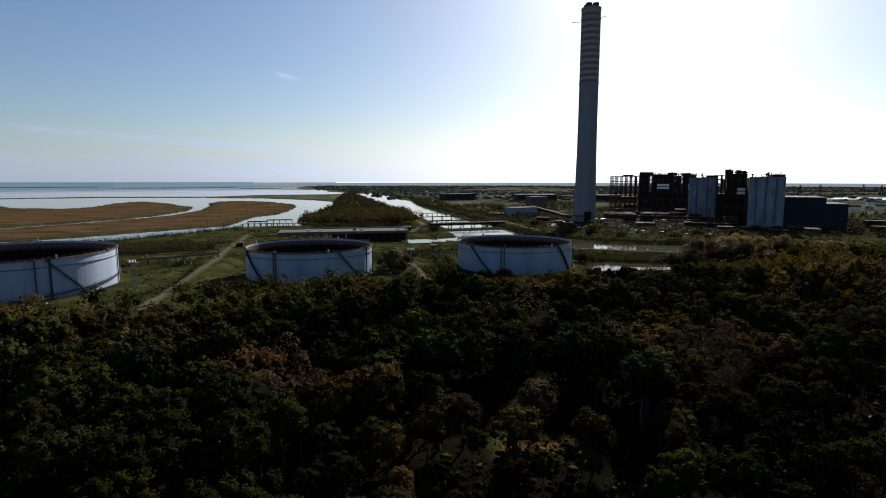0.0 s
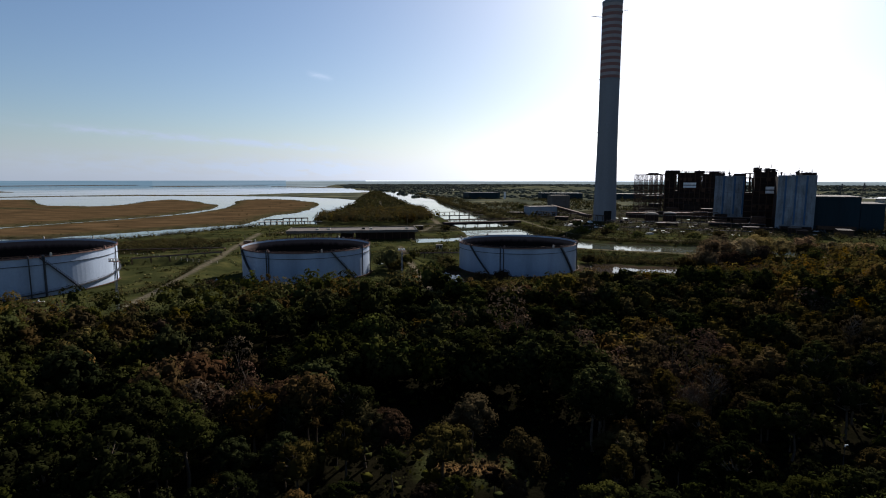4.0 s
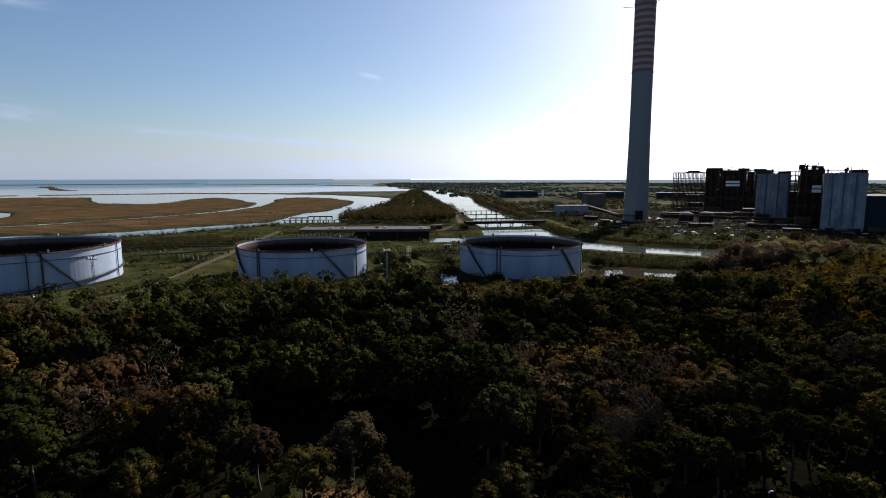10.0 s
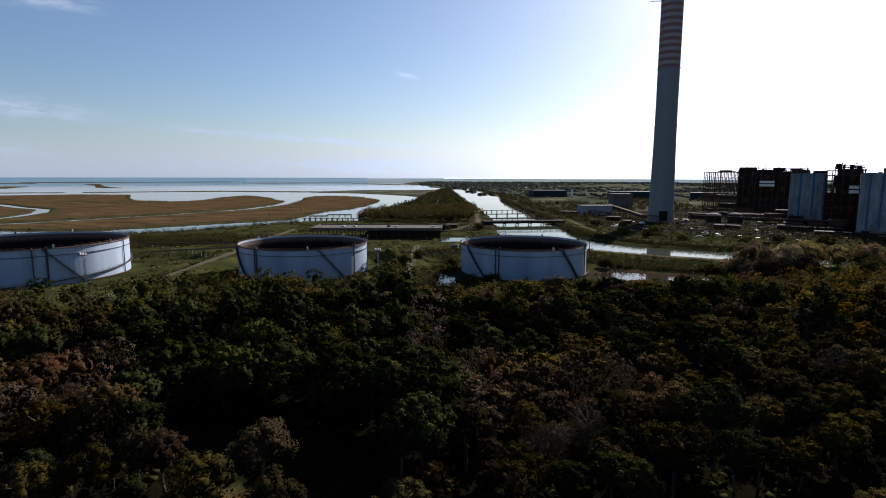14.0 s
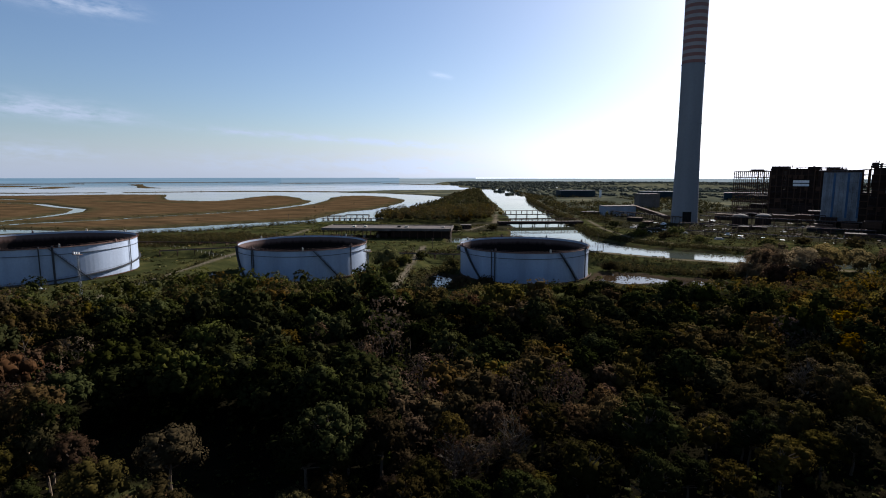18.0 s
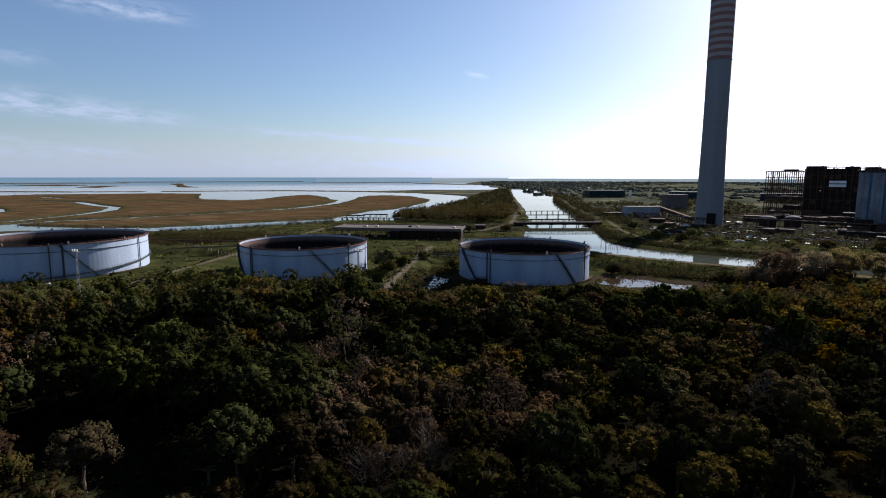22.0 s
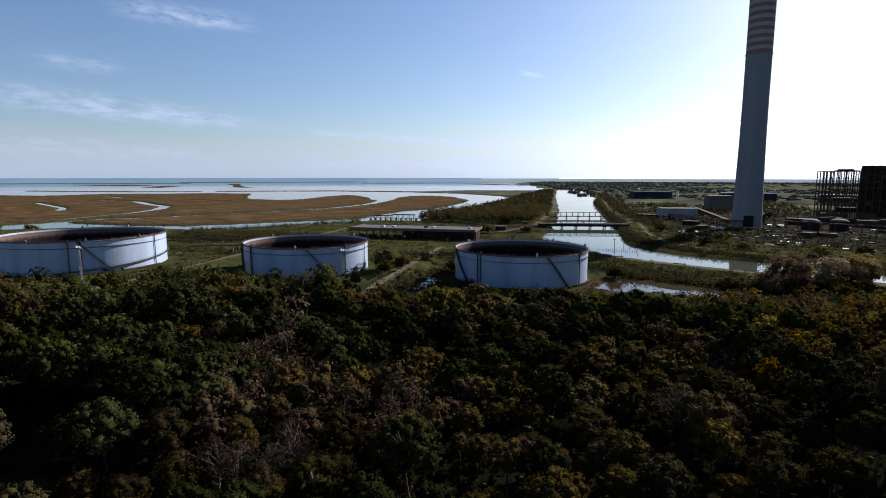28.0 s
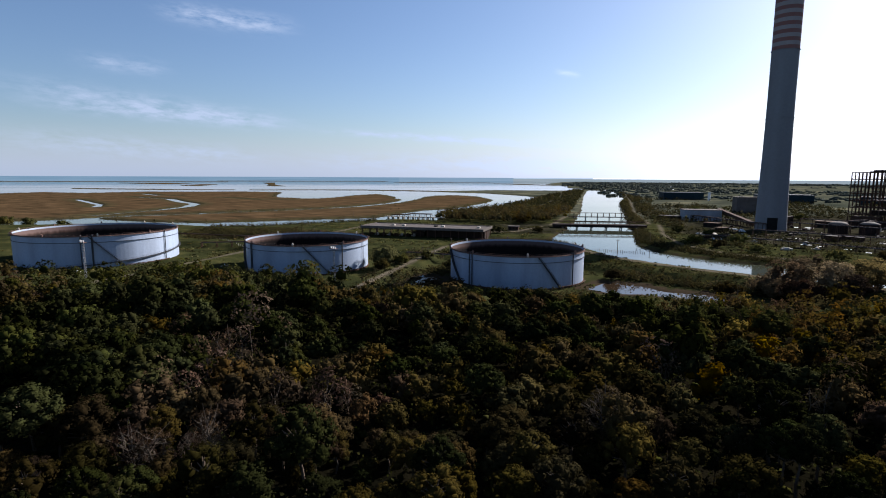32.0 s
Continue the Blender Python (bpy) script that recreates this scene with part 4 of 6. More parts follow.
house_block("works_building", facing(88, 706, 0.4, 18), 38, 20, 12, M_GREYCLAD, M_ROOF, "pale grey-blue works hall with flat roof", "building", 7, 2, "", False)
house_block("works_building", facing(138, 860, 0.4, 18), 30, 18, 22, M_ROOF, M_ROOF, "grey-brown concrete block behind the chimney", "building", 4, 1, "", False)
house_block("works_building", facing(60, 720, 0.4, -10), 22, 10, 4, M_DARKHALL, M_ROOF, "low dark shed beside scrub", "shed", 3, 1)
house_block("warehouse", facing(2, 1290, 0.5, 20), 80, 40, 15, M_TEAL, M_TEAL, "distant dark blue warehouse among trees", "building", 9, 1, "far warehouses", False)
house_block("warehouse", facing(170, 1260, 0.5, 5), 95, 40, 15, M_TEAL, M_TEAL, "distant dark blue warehouse among trees", "building", 9, 1, "far warehouses", False)
house_block("warehouse", facing(330, 1250, 0.5, -10), 110, 40, 14, M_TEAL, M_ROOF, "distant dark blue warehouse among trees", "building", 9, 1, "far warehouses", False)
bm = bmesh.new()
block(bm, -2.5, 2.5, -2.5, 2.5, 0, 17)
tw = thing("white_tower", facing(88, 1300, 0.5), "small white tower beside a dark warehouse", "tower")
part("tower_wall", bm, M_WHITE, tw)
bm = bmesh.new()
block(bm, -2.8, 2.8, -2.8, 2.8, 17, 17.6)
part("tower_cap", bm, M_BEIGE, tw)


hamlet = random.Random(21)
for k in range(34):
    x, y = hamlet.uniform(640, 1120), hamlet.uniform(830, 1260)
    if y < 0.55 * x + 430 - 40 or y > 1.05 * x + 420:
        continue
    w, d, h = hamlet.uniform(8, 20), hamlet.uniform(7, 11), hamlet.uniform(3.5, 7)
    v = thing("far_house", facing(x, y, 0.5, hamlet.uniform(-40, 10)), "small pale house with pitched roof on the far plain", "house", "far houses")
    bm = bmesh.new()
    block(bm, 0, w, 0, d, 0, h)
    part("wall", bm, M_WHITE if k % 3 else M_BEIGE, v)
    bm = bmesh.new()
    ring = [bm.verts.new(p) for p in ((-0.5, -0.5, h), (w + 0.5, -0.5, h), (w + 0.5, d + 0.5, h), (-0.5, d + 0.5, h), (-0.5, d / 2, h + d * 0.3), (w + 0.5, d / 2, h + d * 0.3))]
    for q in ((0, 1, 5, 4), (2, 3, 4, 5), (0, 4, 3), (1, 2, 5), (3, 2, 1, 0)):
        bm.faces.new([ring[m] for m in q])
    part("roof", bm, M_ROOF, v)
    for m in range(2):
        bm = bmesh.new()
        block(bm, w * (0.25 + 0.4 * m), w * (0.25 + 0.4 * m) + 1.2, -0.06, 0.0, h * 0.35, h * 0.35 + 1.4)
        part("window", bm, M_BLACK, v)


def dome_tank(x, y, R, H, label):
    t = thing("domed_tank", facing(x, y), label, "tank", "small domed tanks")
    bm = bmesh.new()
    lathe(bm, [(R, 0), (R, H)], 40, closed=False)
    part("shell", bm, M_DARKHALL, t)
    bm = bmesh.new()
    lathe(bm, [(R + 0.15, H), (R + 0.1, H + 0.3), (R * 0.75, H + R * 0.2), (R * 0.4, H + R * 0.3), (0.02, H + R * 0.34)], 40, closed=False)
    part("dome_roof", bm, M_ROOF, t, "grey domed roof", smooth=True)
    bm = bmesh.new()
    for k in range(12):
        beam(bm, polar(k * 30, R + 0.05, 0), polar(k * 30, R + 0.05, H), 0.2)
    part("shell_rib", bm, M_RUST, t)


dome_tank(214, 620, 7.0, 9, "small dark tank with a grey domed roof")
dome_tank(237, 630, 7.0, 9, "small dark tank with a grey domed roof")
dome_tank(300, 500, 5.0, 5, "small dark tank with a grey domed roof")


def pipe_rack(a, b, H, pipes, name="pipe_rack", label="rusty pipe rack on steel trestles"):
    a, b = Vector((*a, 0)), Vector((*b, 0))
    L = (b - a).length
    ang = math.degrees(math.atan2(b.y - a.y, b.x - a.x))
    r = thing(name, facing(a.x, a.y, 0.2, ang), label, "pipe rack", "pipe racks")
    n = max(2, int(L / 9))
    for k in range(n + 1):
        bm = bmesh.new()
        x = L * k / n
        for y in (-1.6, 1.6):
            beam(bm, (x, y, -0.6), (x, y, H), 0.35)
        beam(bm, (x, -2.0, H), (x, 2.0, H), 0.35)
        part("trestle", bm, M_RUST, r)
    for k in range(pipes):
        bm = bmesh.new()
        y = -1.5 + 3.0 * k / max(1, pipes - 1)
        w = 0.45 + 0.25 * (k % 2)
        beam(bm, (0, y, H + 0.18 + w / 2), (L, y, H + 0.18 + w / 2), w, w, 8)
        part("pipe", bm, M_RUST if k % 2 else M_DARKSTEEL, r)
    return r


pipe_rack((96, 700), (160, 615), 7, 4)
pipe_rack((150, 560), (285, 520), 6, 4)
pipe_rack((178, 618), (292, 560), 9, 5)
pipe_rack((118, 520), (250, 470), 4, 3)
pipe_rack((190, 655), (290, 630), 10, 4)
pipe_rack((-140, 330), (-178, 300), 2.5, 3)
pipe_rack((-36, 334), (8, 340), 2.0, 3)
pipe_rack((-148, 352), (-250, 330), 2.2, 2)

# sloping conveyor gallery towards the chimney's foot
conv = thing("conveyor", facing(120, 738, 0.3, -70), "dark sloping conveyor gallery on trestles", "conveyor")
bm = bmesh.new()
beam(bm, (0, 0, 12), (95, 0, 4), 4.0, 3.2)
part("gallery", bm, M_RUST, conv)
for k in range(7):
    bm = bmesh.new()
    x = 5 + 14 * k
    for y in (-1.8, 1.8):
        beam(bm, (x, y, 0), (x, y * 0.6, 11.0 - x * 0.084), 0.5)
    part("trestle", bm, M_RUST, conv)

# low sheds, sheets and rubble in the yard
yard = random.Random(5)
YARD_SHEDS = [(205, 552, 16, 8, 4, 1), (262, 512, 24, 10, 4, 1), (182, 690, 16, 9, 9, 1),
              (205, 690, 24, 10, 6, 0), (240, 700, 30, 10, 6, 2), (300, 480, 18, 8, 3.5, 2), (330, 470, 24, 10, 5, 1), (128, 590, 12, 7, 3.5, 0), (110, 640, 14, 8, 4, 2),
              (400, 500, 30, 10, 5, 1), (440, 560, 30, 12, 6, 0), (470, 640, 40, 14, 7, 1), (205, 570, 18, 7, 3, 1), (255, 570, 20, 8, 4, 0)]
for sx, sy, sw, sd, sh, kind in YARD_SHEDS:
    house_block("yard_shed", facing(sx, sy, 0.35, yard.choice((-24, -20, 66))), sw, sd, sh, (M_DARKHALL, M_RUST, M_DARKHALL)[kind], (M_RUST, M_DARKHALL, M_RUST)[kind],
                ("dark yard shed with rusty flat roof", "rusty yard shed with dark flat roof", "dark sheet-metal yard shed")[kind] + " in the works yard", "shed", 3, 1, "yard sheds")
for k in range(90):
    x, y = yard.uniform(110, 340), yard.uniform(475, 690)
    if (x - 165) ** 2 + (y - 635) ** 2 < 500 or y < 470 - 0.2 * (x - 100):
        continue
    w, d = yard.uniform(1.5, 7), yard.uniform(1.5, 5)
    bm = bmesh.new()
    block(bm, -w / 2, w / 2, -d / 2, d / 2, -0.3, yard.uniform(0.35, 1.6), yard.uniform(0, 3))
    if yard.random() < 0.5:
        block(bm, -w / 3, w / 4, -d / 3, d / 3, 0, yard.uniform(1.2, 2.6), yard.uniform(0, 3))
    o = part("scrap_block", bm, yard.choice((M_WHITE, M_BEIGE, M_RUST, M_DARKHALL, M_DARKHALL, M_RUST)))
    o.matrix_world = facing(x, y, 0.35)
    tagged(o, "block of scrap and concrete lying in the yard", "scrap", "yard scrap")

for k in range(60):
    x, y = yard.uniform(120, 340), yard.uniform(500, 690)
    if (x - 165) ** 2 + (y - 635) ** 2 < 500 or y < 540 - 0.25 * (x - 100):
        continue
    bm = bmesh.new()
    w = yard.uniform(3, 8)
    block(bm, -w / 2, w / 2, -w / 4, w / 4, -0.4, yard.uniform(0.3, 0.9), yard.uniform(0, 3))
    for m in range(8):
        a = Vector((yard.uniform(-w, w) * 0.6, yard.uniform(-w, w) * 0.4, yard.uniform(0, 1.0)))
        beam(bm, a, a + Vector((yard.uniform(-4, 4), yard.uniform(-3, 3), yard.uniform(-0.3, 2.6))), yard.uniform(0.15, 0.5))
    o = part("scrap_heap", bm, yard.choice((M_RUST, M_DARKHALL, M_DARKHALL, M_DARKSTEEL)))
    o.matrix_world = facing(x, y, 0.35)
    tagged(o, "heap of torn rusty steel and pipes", "scrap", "scrap heaps")
# pale sheets and slabs that catch the sun, and a heap of sand
SLABS = [(190, 513, 11, 5), (200, 504, 13, 4), (210, 491, 10, 4), (223, 484, 11, 3), (194, 676, 17, 8), (180, 560, 7, 3), (170, 549, 9, 2.5), (240, 478, 8, 3), (252, 470, 6, 3), (365, 506, 7, 5), (377, 500, 9, 5), (150, 556, 5, 2)]
for sx, sy, sw, sd in SLABS:
    slab = thing("concrete_slab", facing(sx, sy, 0.3, yard.uniform(-35, 10)), "pale concrete slab lying in the works yard", "slab", "yard slabs")
    for k in range(3):
        bm = bmesh.new()
        x0, x1 = -sw / 2 + sw * k / 3 + 0.06, -sw / 2 + sw * (k + 1) / 3 - 0.06
        block(bm, x0, x1, -sd / 2 + yard.uniform(0, sd * 0.3), sd / 2 - yard.uniform(0, sd * 0.3), -0.4, 0.35 + yard.uniform(0, 0.3), yard.uniform(-0.08, 0.08))
        part("slab_piece", bm, M_WHITE, slab)
bm = bmesh.new()
lathe(bm, [(9.0, -0.4), (8.2, 0.3), (6.4, 1.1), (4.2, 2.0), (2.2, 2.7), (0.05, 3.0)], 26, closed=False)
for v in bm.verts:
    v.co += Vector((noise.noise(v.co * 0.35), noise.noise(v.co * 0.35 + Vector((5, 0, 0))), 0.6 * noise.noise(v.co * 0.4 + Vector((0, 7, 0))))) * 0.9
heap = part("sand_heap", bm, M_BEIGE, smooth=True)
heap.matrix_world = facing(117, 564, 0.3)
tagged(heap, "pale heap of sand and gravel in the yard", "heap")

# ---- pump station with its long flat roof ----
pump = thing("pump_station", facing(-126, 407, 0.2, 11.5), "long open pump station with a flat grey roof on columns", "building")
bm = bmesh.new()
block(bm, 0, 100, 0, 32, 7.0, 7.9)
part("roof", bm, M_ROOF, pump)
bm = bmesh.new()
for x0, x1, y0, y1 in ((-0.3, 100.3, -0.3, 0.3), (-0.3, 100.3, 31.7, 32.3), (-0.3, 0.3, 0.3, 31.7), (99.7, 100.3, 0.3, 31.7)):
    block(bm, x0, x1, y0, y1, 6.6, 8.5)
part("parapet", bm, M_ROOF, pump, "weathered roof edge")
for k in range(17):
    for y in (0.8, 16, 31.2):
        bm = bmesh.new()
        beam(bm, (1 + 98 * k / 16, y, -0.8), (1 + 98 * k / 16, y, 6.9), 0.45)
        part("column", bm, M_RUST, pump)
for x0, x1, h in ((52, 99, 6.5), (40, 50, 4)):
    bm = bmesh.new()
    block(bm, x0, x1, 10, 28, -0.8, h)
    part("machine_room", bm, M_DARKHALL, pump)
for x in (22, 31, 58, 64, 93):
    bm = bmesh.new()
    block(bm, x - 1.2, x + 1.2, 14, 17, 7.9, 9.0)
    part("roof_vent", bm, M_BEIGE if x != 58 else M_BLACK, pump)
for k in range(8):
    bm = bmesh.new()
    x = 6 + 5.2 * k
    lathe(bm, [(0.01, 2.6), (0.9, 2.6), (1.1, 1.4), (1.1, -0.8), (0.01, -0.8)], 12)
    beam(bm, (0, 0, 1.6), (0, -5, 1.6), 0.7, 0.7, 8)
    bmesh.ops.translate(bm, vec=(x, 8, 0), verts=bm.verts)
    part("pump", bm, M_BEIGE if k % 2 else M_RUST, pump)

# ---- sluice gantry over the river ----
sluice = thing("sluice_gantry", facing(-212, 580, 0.0, 14), "dark steel sluice gantry across the river", "sluice")
for k in range(8):
    bm = bmesh.new()
    x = k * 6.6
    for y in (0, 7):
        beam(bm, (x, y, -3), (x, y, 5.0 if k > 2 else 3.6), 0.5)
    beam(bm, (x, -0.5, 4.7 if k > 2 else 3.3), (x, 7.5, 4.7 if k > 2 else 3.3), 0.5)
    part("portal", bm, M_RUST, sluice)
bm = bmesh.new()
for y in (0, 7):
    beam(bm, (19.8, y, 5.0), (46.2, y, 5.0), 0.5, 0.7)
    beam(bm, (0, y, 3.6), (19.8, y, 3.6), 0.5, 0.7)
part("crane_rail", bm, M_RUST, sluice)
bm = bmesh.new()
block(bm, -8, 62, 1, 6, 0.9, 1.6)
for k in range(12):
    block(bm, -6 + 6 * k, -5 + 6 * k, 1, 6, -3, 0.9)
part("walkway", bm, M_BEIGE, sluice, "concrete sluice walkway")

# ---- bridges over the canal ----
def bridge(a, b, z, width, spans, depth, rail, label, extra=0.0):
    a, b = Vector((*a, 0)), Vector((*b, 0))
    L = (b - a).length
    br = thing("bridge", facing(a.x, a.y, 0, math.degrees(math.atan2(b.y - a.y, b.x - a.x))), label, "bridge", "canal bridges")
    bm = bmesh.new()
    block(bm, -extra, L + extra, -width / 2, width / 2, z - depth, z)
    part("deck", bm, M_DARKHALL, br)
    for k in range(spans + 1):
        bm = bmesh.new()
        x = L * k / spans
        for y in (-width * 0.36, width * 0.36):
            beam(bm, (x, y, -3.4), (x, y, z - depth), 0.9, 0.9, 8)
        block(bm, x - 0.6, x + 0.6, -width * 0.46, width * 0.46, z - depth - 0.7, z - depth)
        part("pier", bm, M_BEIGE, br)
    for y in (-width / 2 + 0.15, width / 2 - 0.15):
        bm = bmesh.new()
        for k in range(spans * 2 + 1):
            x = L * k / (spans * 2)
            beam(bm, (x, y, z), (x, y, z + rail), 0.22 if rail < 2 else 0.4)
        beam(bm, (-extra, y, z + rail), (L + extra, y, z + rail), 0.22 if rail < 2 else 0.5)
        part("railing", bm, M_RUST, br)
    return br


bridge((-27, 680), (22, 701), 2.6, 2.4, 4, 0.9, 4.2, "slender steel footbridge with tall rails over the canal", 6)
bridge((-6, 560), (56, 584), 4.0, 11, 5, 2.4, 2.4, "wide dark pipe and road bridge over the canal", 9)

# ---- masts and poles ----
def mast(x, y, H, label, head=True, base=0.2):
    m = thing("floodlight_mast", facing(x, y, base), label, "lamp mast", "floodlight masts")
    bm = bmesh.new()
    for sx, sy in ((-1, -1), (1, -1), (1, 1), (-1, 1)):
        beam(bm, (sx * 0.35, sy * 0.35, 0), (sx * 0.25, sy * 0.25, H), 0.12)
    for k in range(int(H / 1.2)):
        s = 1 if k % 2 else -1
        beam(bm, (-0.32 * s, -0.32, k * 1.2), (0.32 * s, -0.32, k * 1.2 + 1.2), 0.07)
        beam(bm, (-0.32 * s, 0.32, k * 1.2), (0.32 * s, 0.32, k * 1.2 + 1.2), 0.07)
    part("lattice", bm, M_CONCRETE, m)
    if head:
        bm = bmesh.new()
        block(bm, -1.7, 1.7, -0.8, 0.8, H, H + 0.2)
        for sx in (-1.6, 1.6):
            beam(bm, (sx, -0.7, H + 0.2), (sx, -0.7, H + 1.2), 0.1)
        beam(bm, (-1.7, -0.7, H + 1.2), (1.7, -0.7, H + 1.2), 0.1)
        deck = part("platform", bm, M_RIM, m)
        for k in range(3):
            bm = bmesh.new()
            block(bm, -1.4 + k * 1.05, -0.7 + k * 1.05, -0.75, -0.25, H + 0.3, H + 1.1)
            part("floodlight", bm, M_WHITE, deck, "pale floodlight head")


mast(-111.5, 190.5, 18.5, "slim lattice floodlight mast above the trees")
mast(-15, 241, 16.5, "slim lattice floodlight mast beside the tank track")


def pole(x, y, H, label="plain dark wooden pole beside the water"):
    p = thing("utility_pole", facing(x, y, 0), label, "pole", "utility poles")
    bm = bmesh.new()
    beam(bm, (0, 0, -0.5), (0, 0, H), 0.32, 0.32, 8)
    part("post", bm, M_BARK, p)
    bm = bmesh.new()
    beam(bm, (-0.9, 0, H - 0.6), (0.9, 0, H - 0.6), 0.18)
    part("crossarm", bm, M_BARK, p)


for px, py, ph in ((79, 374, 13), (-143, 372, 9), (-152, 440, 9), (-26, 372, 8), (-20, 338, 6), (-24, 338, 6), (-28, 338, 6), (70, 505, 9), (84, 470, 9), (-60, 462, 9), (-240, 545, 8), (-50, 540, 9)):
    pole(px, py, ph)


# row of mooring stakes across the canal
stakes = random.Random(9)
for k in range(26):
    sx, sy = 53 + 34 * k / 25, 423 + stakes.uniform(-0.6, 0.6)
    bm = bmesh.new()
    beam(bm, (0, 0, -3.5), (stakes.uniform(-0.15, 0.15), 0, stakes.uniform(0.6, 1.5)), 0.28, 0.28, 6)
    st = part("mooring_stake", bm, M_BARK)
    st.matrix_world = facing(sx, sy, -0.5)
    tagged(st, "dark wooden stake standing in the canal", "stake", "mooring stakes")

# small huts, pipes and gear round the tanks
house_block("hut", facing(-149, 384, 0.3, 10), 4.5, 3.5, 3.0, M_RUST, M_ROOF, "small rusty brick hut beside the gravel track", "hut", 2, 1)
house_block("hut", facing(-9, 372, 0.2, 5), 4, 3, 2.8, M_BEIGE, M_ROOF, "small pale hut beside the pump track", "hut", 2, 1)
house_block("hut", facing(-40, 508, 0.4, 15), 9, 6, 3.5, M_RUST, M_ROOF, "reddish hut beside the bridge track", "hut", 3, 1)
for k in range(4):
    bm = bmesh.new()
    beam(bm, (0, 0, 0.25), (13, 0, 0.25), 0.45, 0.45, 8)
    o = part("loose_pipe", bm, M_BEIGE)
    o.matrix_world = facing(-56 + k * 1.1, 338 + k * 1.3, -2.05, 60)
    tagged(o, "pale pipe lying on the grass", "pipe", "loose pipes")
for gx, gy in ((-207, 202), (-196, 199.5), (-110, 262), (-38, 318), (2, 288), (-160, 212)):
    g = thing("valve_set", facing(gx, gy, -2.3, gx % 90), "pale valve and pipe set beside a tank", "valve", "tank valves")
    bm = bmesh.new()
    beam(bm, (-2, 0, 0.6), (2, 0, 0.6), 0.5, 0.5, 8)
    part("pipe", bm, M_BEIGE, g)
    bm = bmesh.new()
    lathe(bm, [(0.05, 0.5), (0.5, 0.7), (0.5, 1.1), (0.1, 1.3), (0.1, 1.9), (0.05, 1.9)], 10)
    part("valve_body", bm, M_WHITE, g)
    bm = bmesh.new()
    lathe(bm, [(0.5, 1.9), (0.6, 1.95), (0.5, 2.0), (0.42, 1.95)], 12)
    part("hand_wheel", bm, M_RUST, g)
    for lx in (-1.6, 1.6):
        bm = bmesh.new()
        beam(bm, (lx, 0, -0.5), (lx, 0, 0.4), 0.25)
        part("support", bm, M_RUST, g)


def fence(points, H, label):
    a = Vector((*points[0], 0))
    f = thing("fence", facing(a.x, a.y, -0.5), label, "fence", "wire fences")
    rail = bmesh.new()
    for p, q in zip(points, points[1:]):
        p, q = Vector((*p, 0)) - a, Vector((*q, 0)) - a
        n = max(1, int((q - p).length / 5))
        for k in range(n):
            bm = bmesh.new()
            c = p + (q - p) * k / n
            beam(bm, c, c + Vector((0, 0, H)), 0.16)
            part("fence_post", bm, M_BEIGE, f)
        for hh in (0.4, 0.7, 0.98):
            beam(rail, p + Vector((0, 0, H * hh)), q + Vector((0, 0, H * hh)), 0.06)
    part("fence_wire", rail, M_DARKSTEEL, f)


fence([(-128, 300), (-190, 330), (-250, 345)], 2.4, "grey wire fence across rough grass")
fence([(-38, 352), (10, 366), (50, 372)], 2.2, "grey wire fence beside the pump track")


def pylon(x, y, H):
    p = thing("pylon", facing(x, y, 0.5, 30), "distant steel lattice power pylon", "pylon", "power pylons")
    bm = bmesh.new()
    w = H * 0.11
    for sx, sy in ((-1, -1), (1, -1), (1, 1), (-1, 1)):
        beam(bm, (sx * w, sy * w, 0), (sx * 0.6, sy * 0.6, H), 0.7)
    for k in range(7):
        z0, z1 = H * k / 7, H * (k + 1) / 7
        a, b = w + (0.6 - w) * k / 7, w + (0.6 - w) * (k + 1) / 7
        for sy in (-1, 1):
            beam(bm, (-a, sy * a, z0), (b, sy * b, z1), 0.4)
            beam(bm, (a, sy * a, z0), (-b, sy * b, z1), 0.4)
    part("lattice", bm, M_DARKSTEEL, p)
    for z, s in ((0.72, 0.26), (0.84, 0.22), (0.95, 0.16)):
        bm = bmesh.new()
        beam(bm, (-H * s, 0, H * z), (H * s, 0, H * z), 0.7)
        part("crossarm", bm, M_DARKSTEEL, p)


for px, py, ph in ((1090, 1660, 34), (1180, 1700, 36), (1330, 1720, 36), (1420, 1760, 34), (1560, 1900, 36), (980, 1500, 30)):
    pylon(px, py, ph)

# ---- vegetation ----
RNG = np.random.default_rng(7)


def leaf_quads(rng, C, size, N=None, stretch=1.0, loose=0.45):
    """Small uneven four-cornered leaf clusters round the centres C, lying roughly across the directions N.
    Each corner is followed by its shading normal, which leans to that of the rounded crown."""
    n = len(C)
    if N is None:
        N = rng.normal(size=(n, 3))
    D = N / (np.linalg.norm(N, axis=1)[:, None] + 1e-9)
    N = D + rng.normal(size=(n, 3)) * loose
    N *= np.where((N * D).sum(1) < 0, -1.0, 1.0)[:, None]
    N /= np.linalg.norm(N, axis=1)[:, None] + 1e-9
    S = D * 0.85 + N * 0.3
    S /= np.linalg.norm(S, axis=1)[:, None] + 1e-9
    a = np.cross(N, rng.normal(size=(n, 3)))
    a /= np.linalg.norm(a, axis=1)[:, None] + 1e-9
    b = np.cross(N, a)
    s = (size * rng.uniform(0.55, 1.4, n))[:, None]
    V = np.empty((n, 4, 6))
    for k, (p, q) in enumerate(((1, 0), (0, 1), (-1, 0), (0, -1))):
        j = rng.uniform(0.55, 1.3, n)[:, None]
        V[:, k, :3] = C + (a * p * stretch + b * q) * s * j * 0.5
        V[:, k, 3:] = S
    V[:, 0, :3] += N * s * 0.2
    return V.reshape(-1, 6)


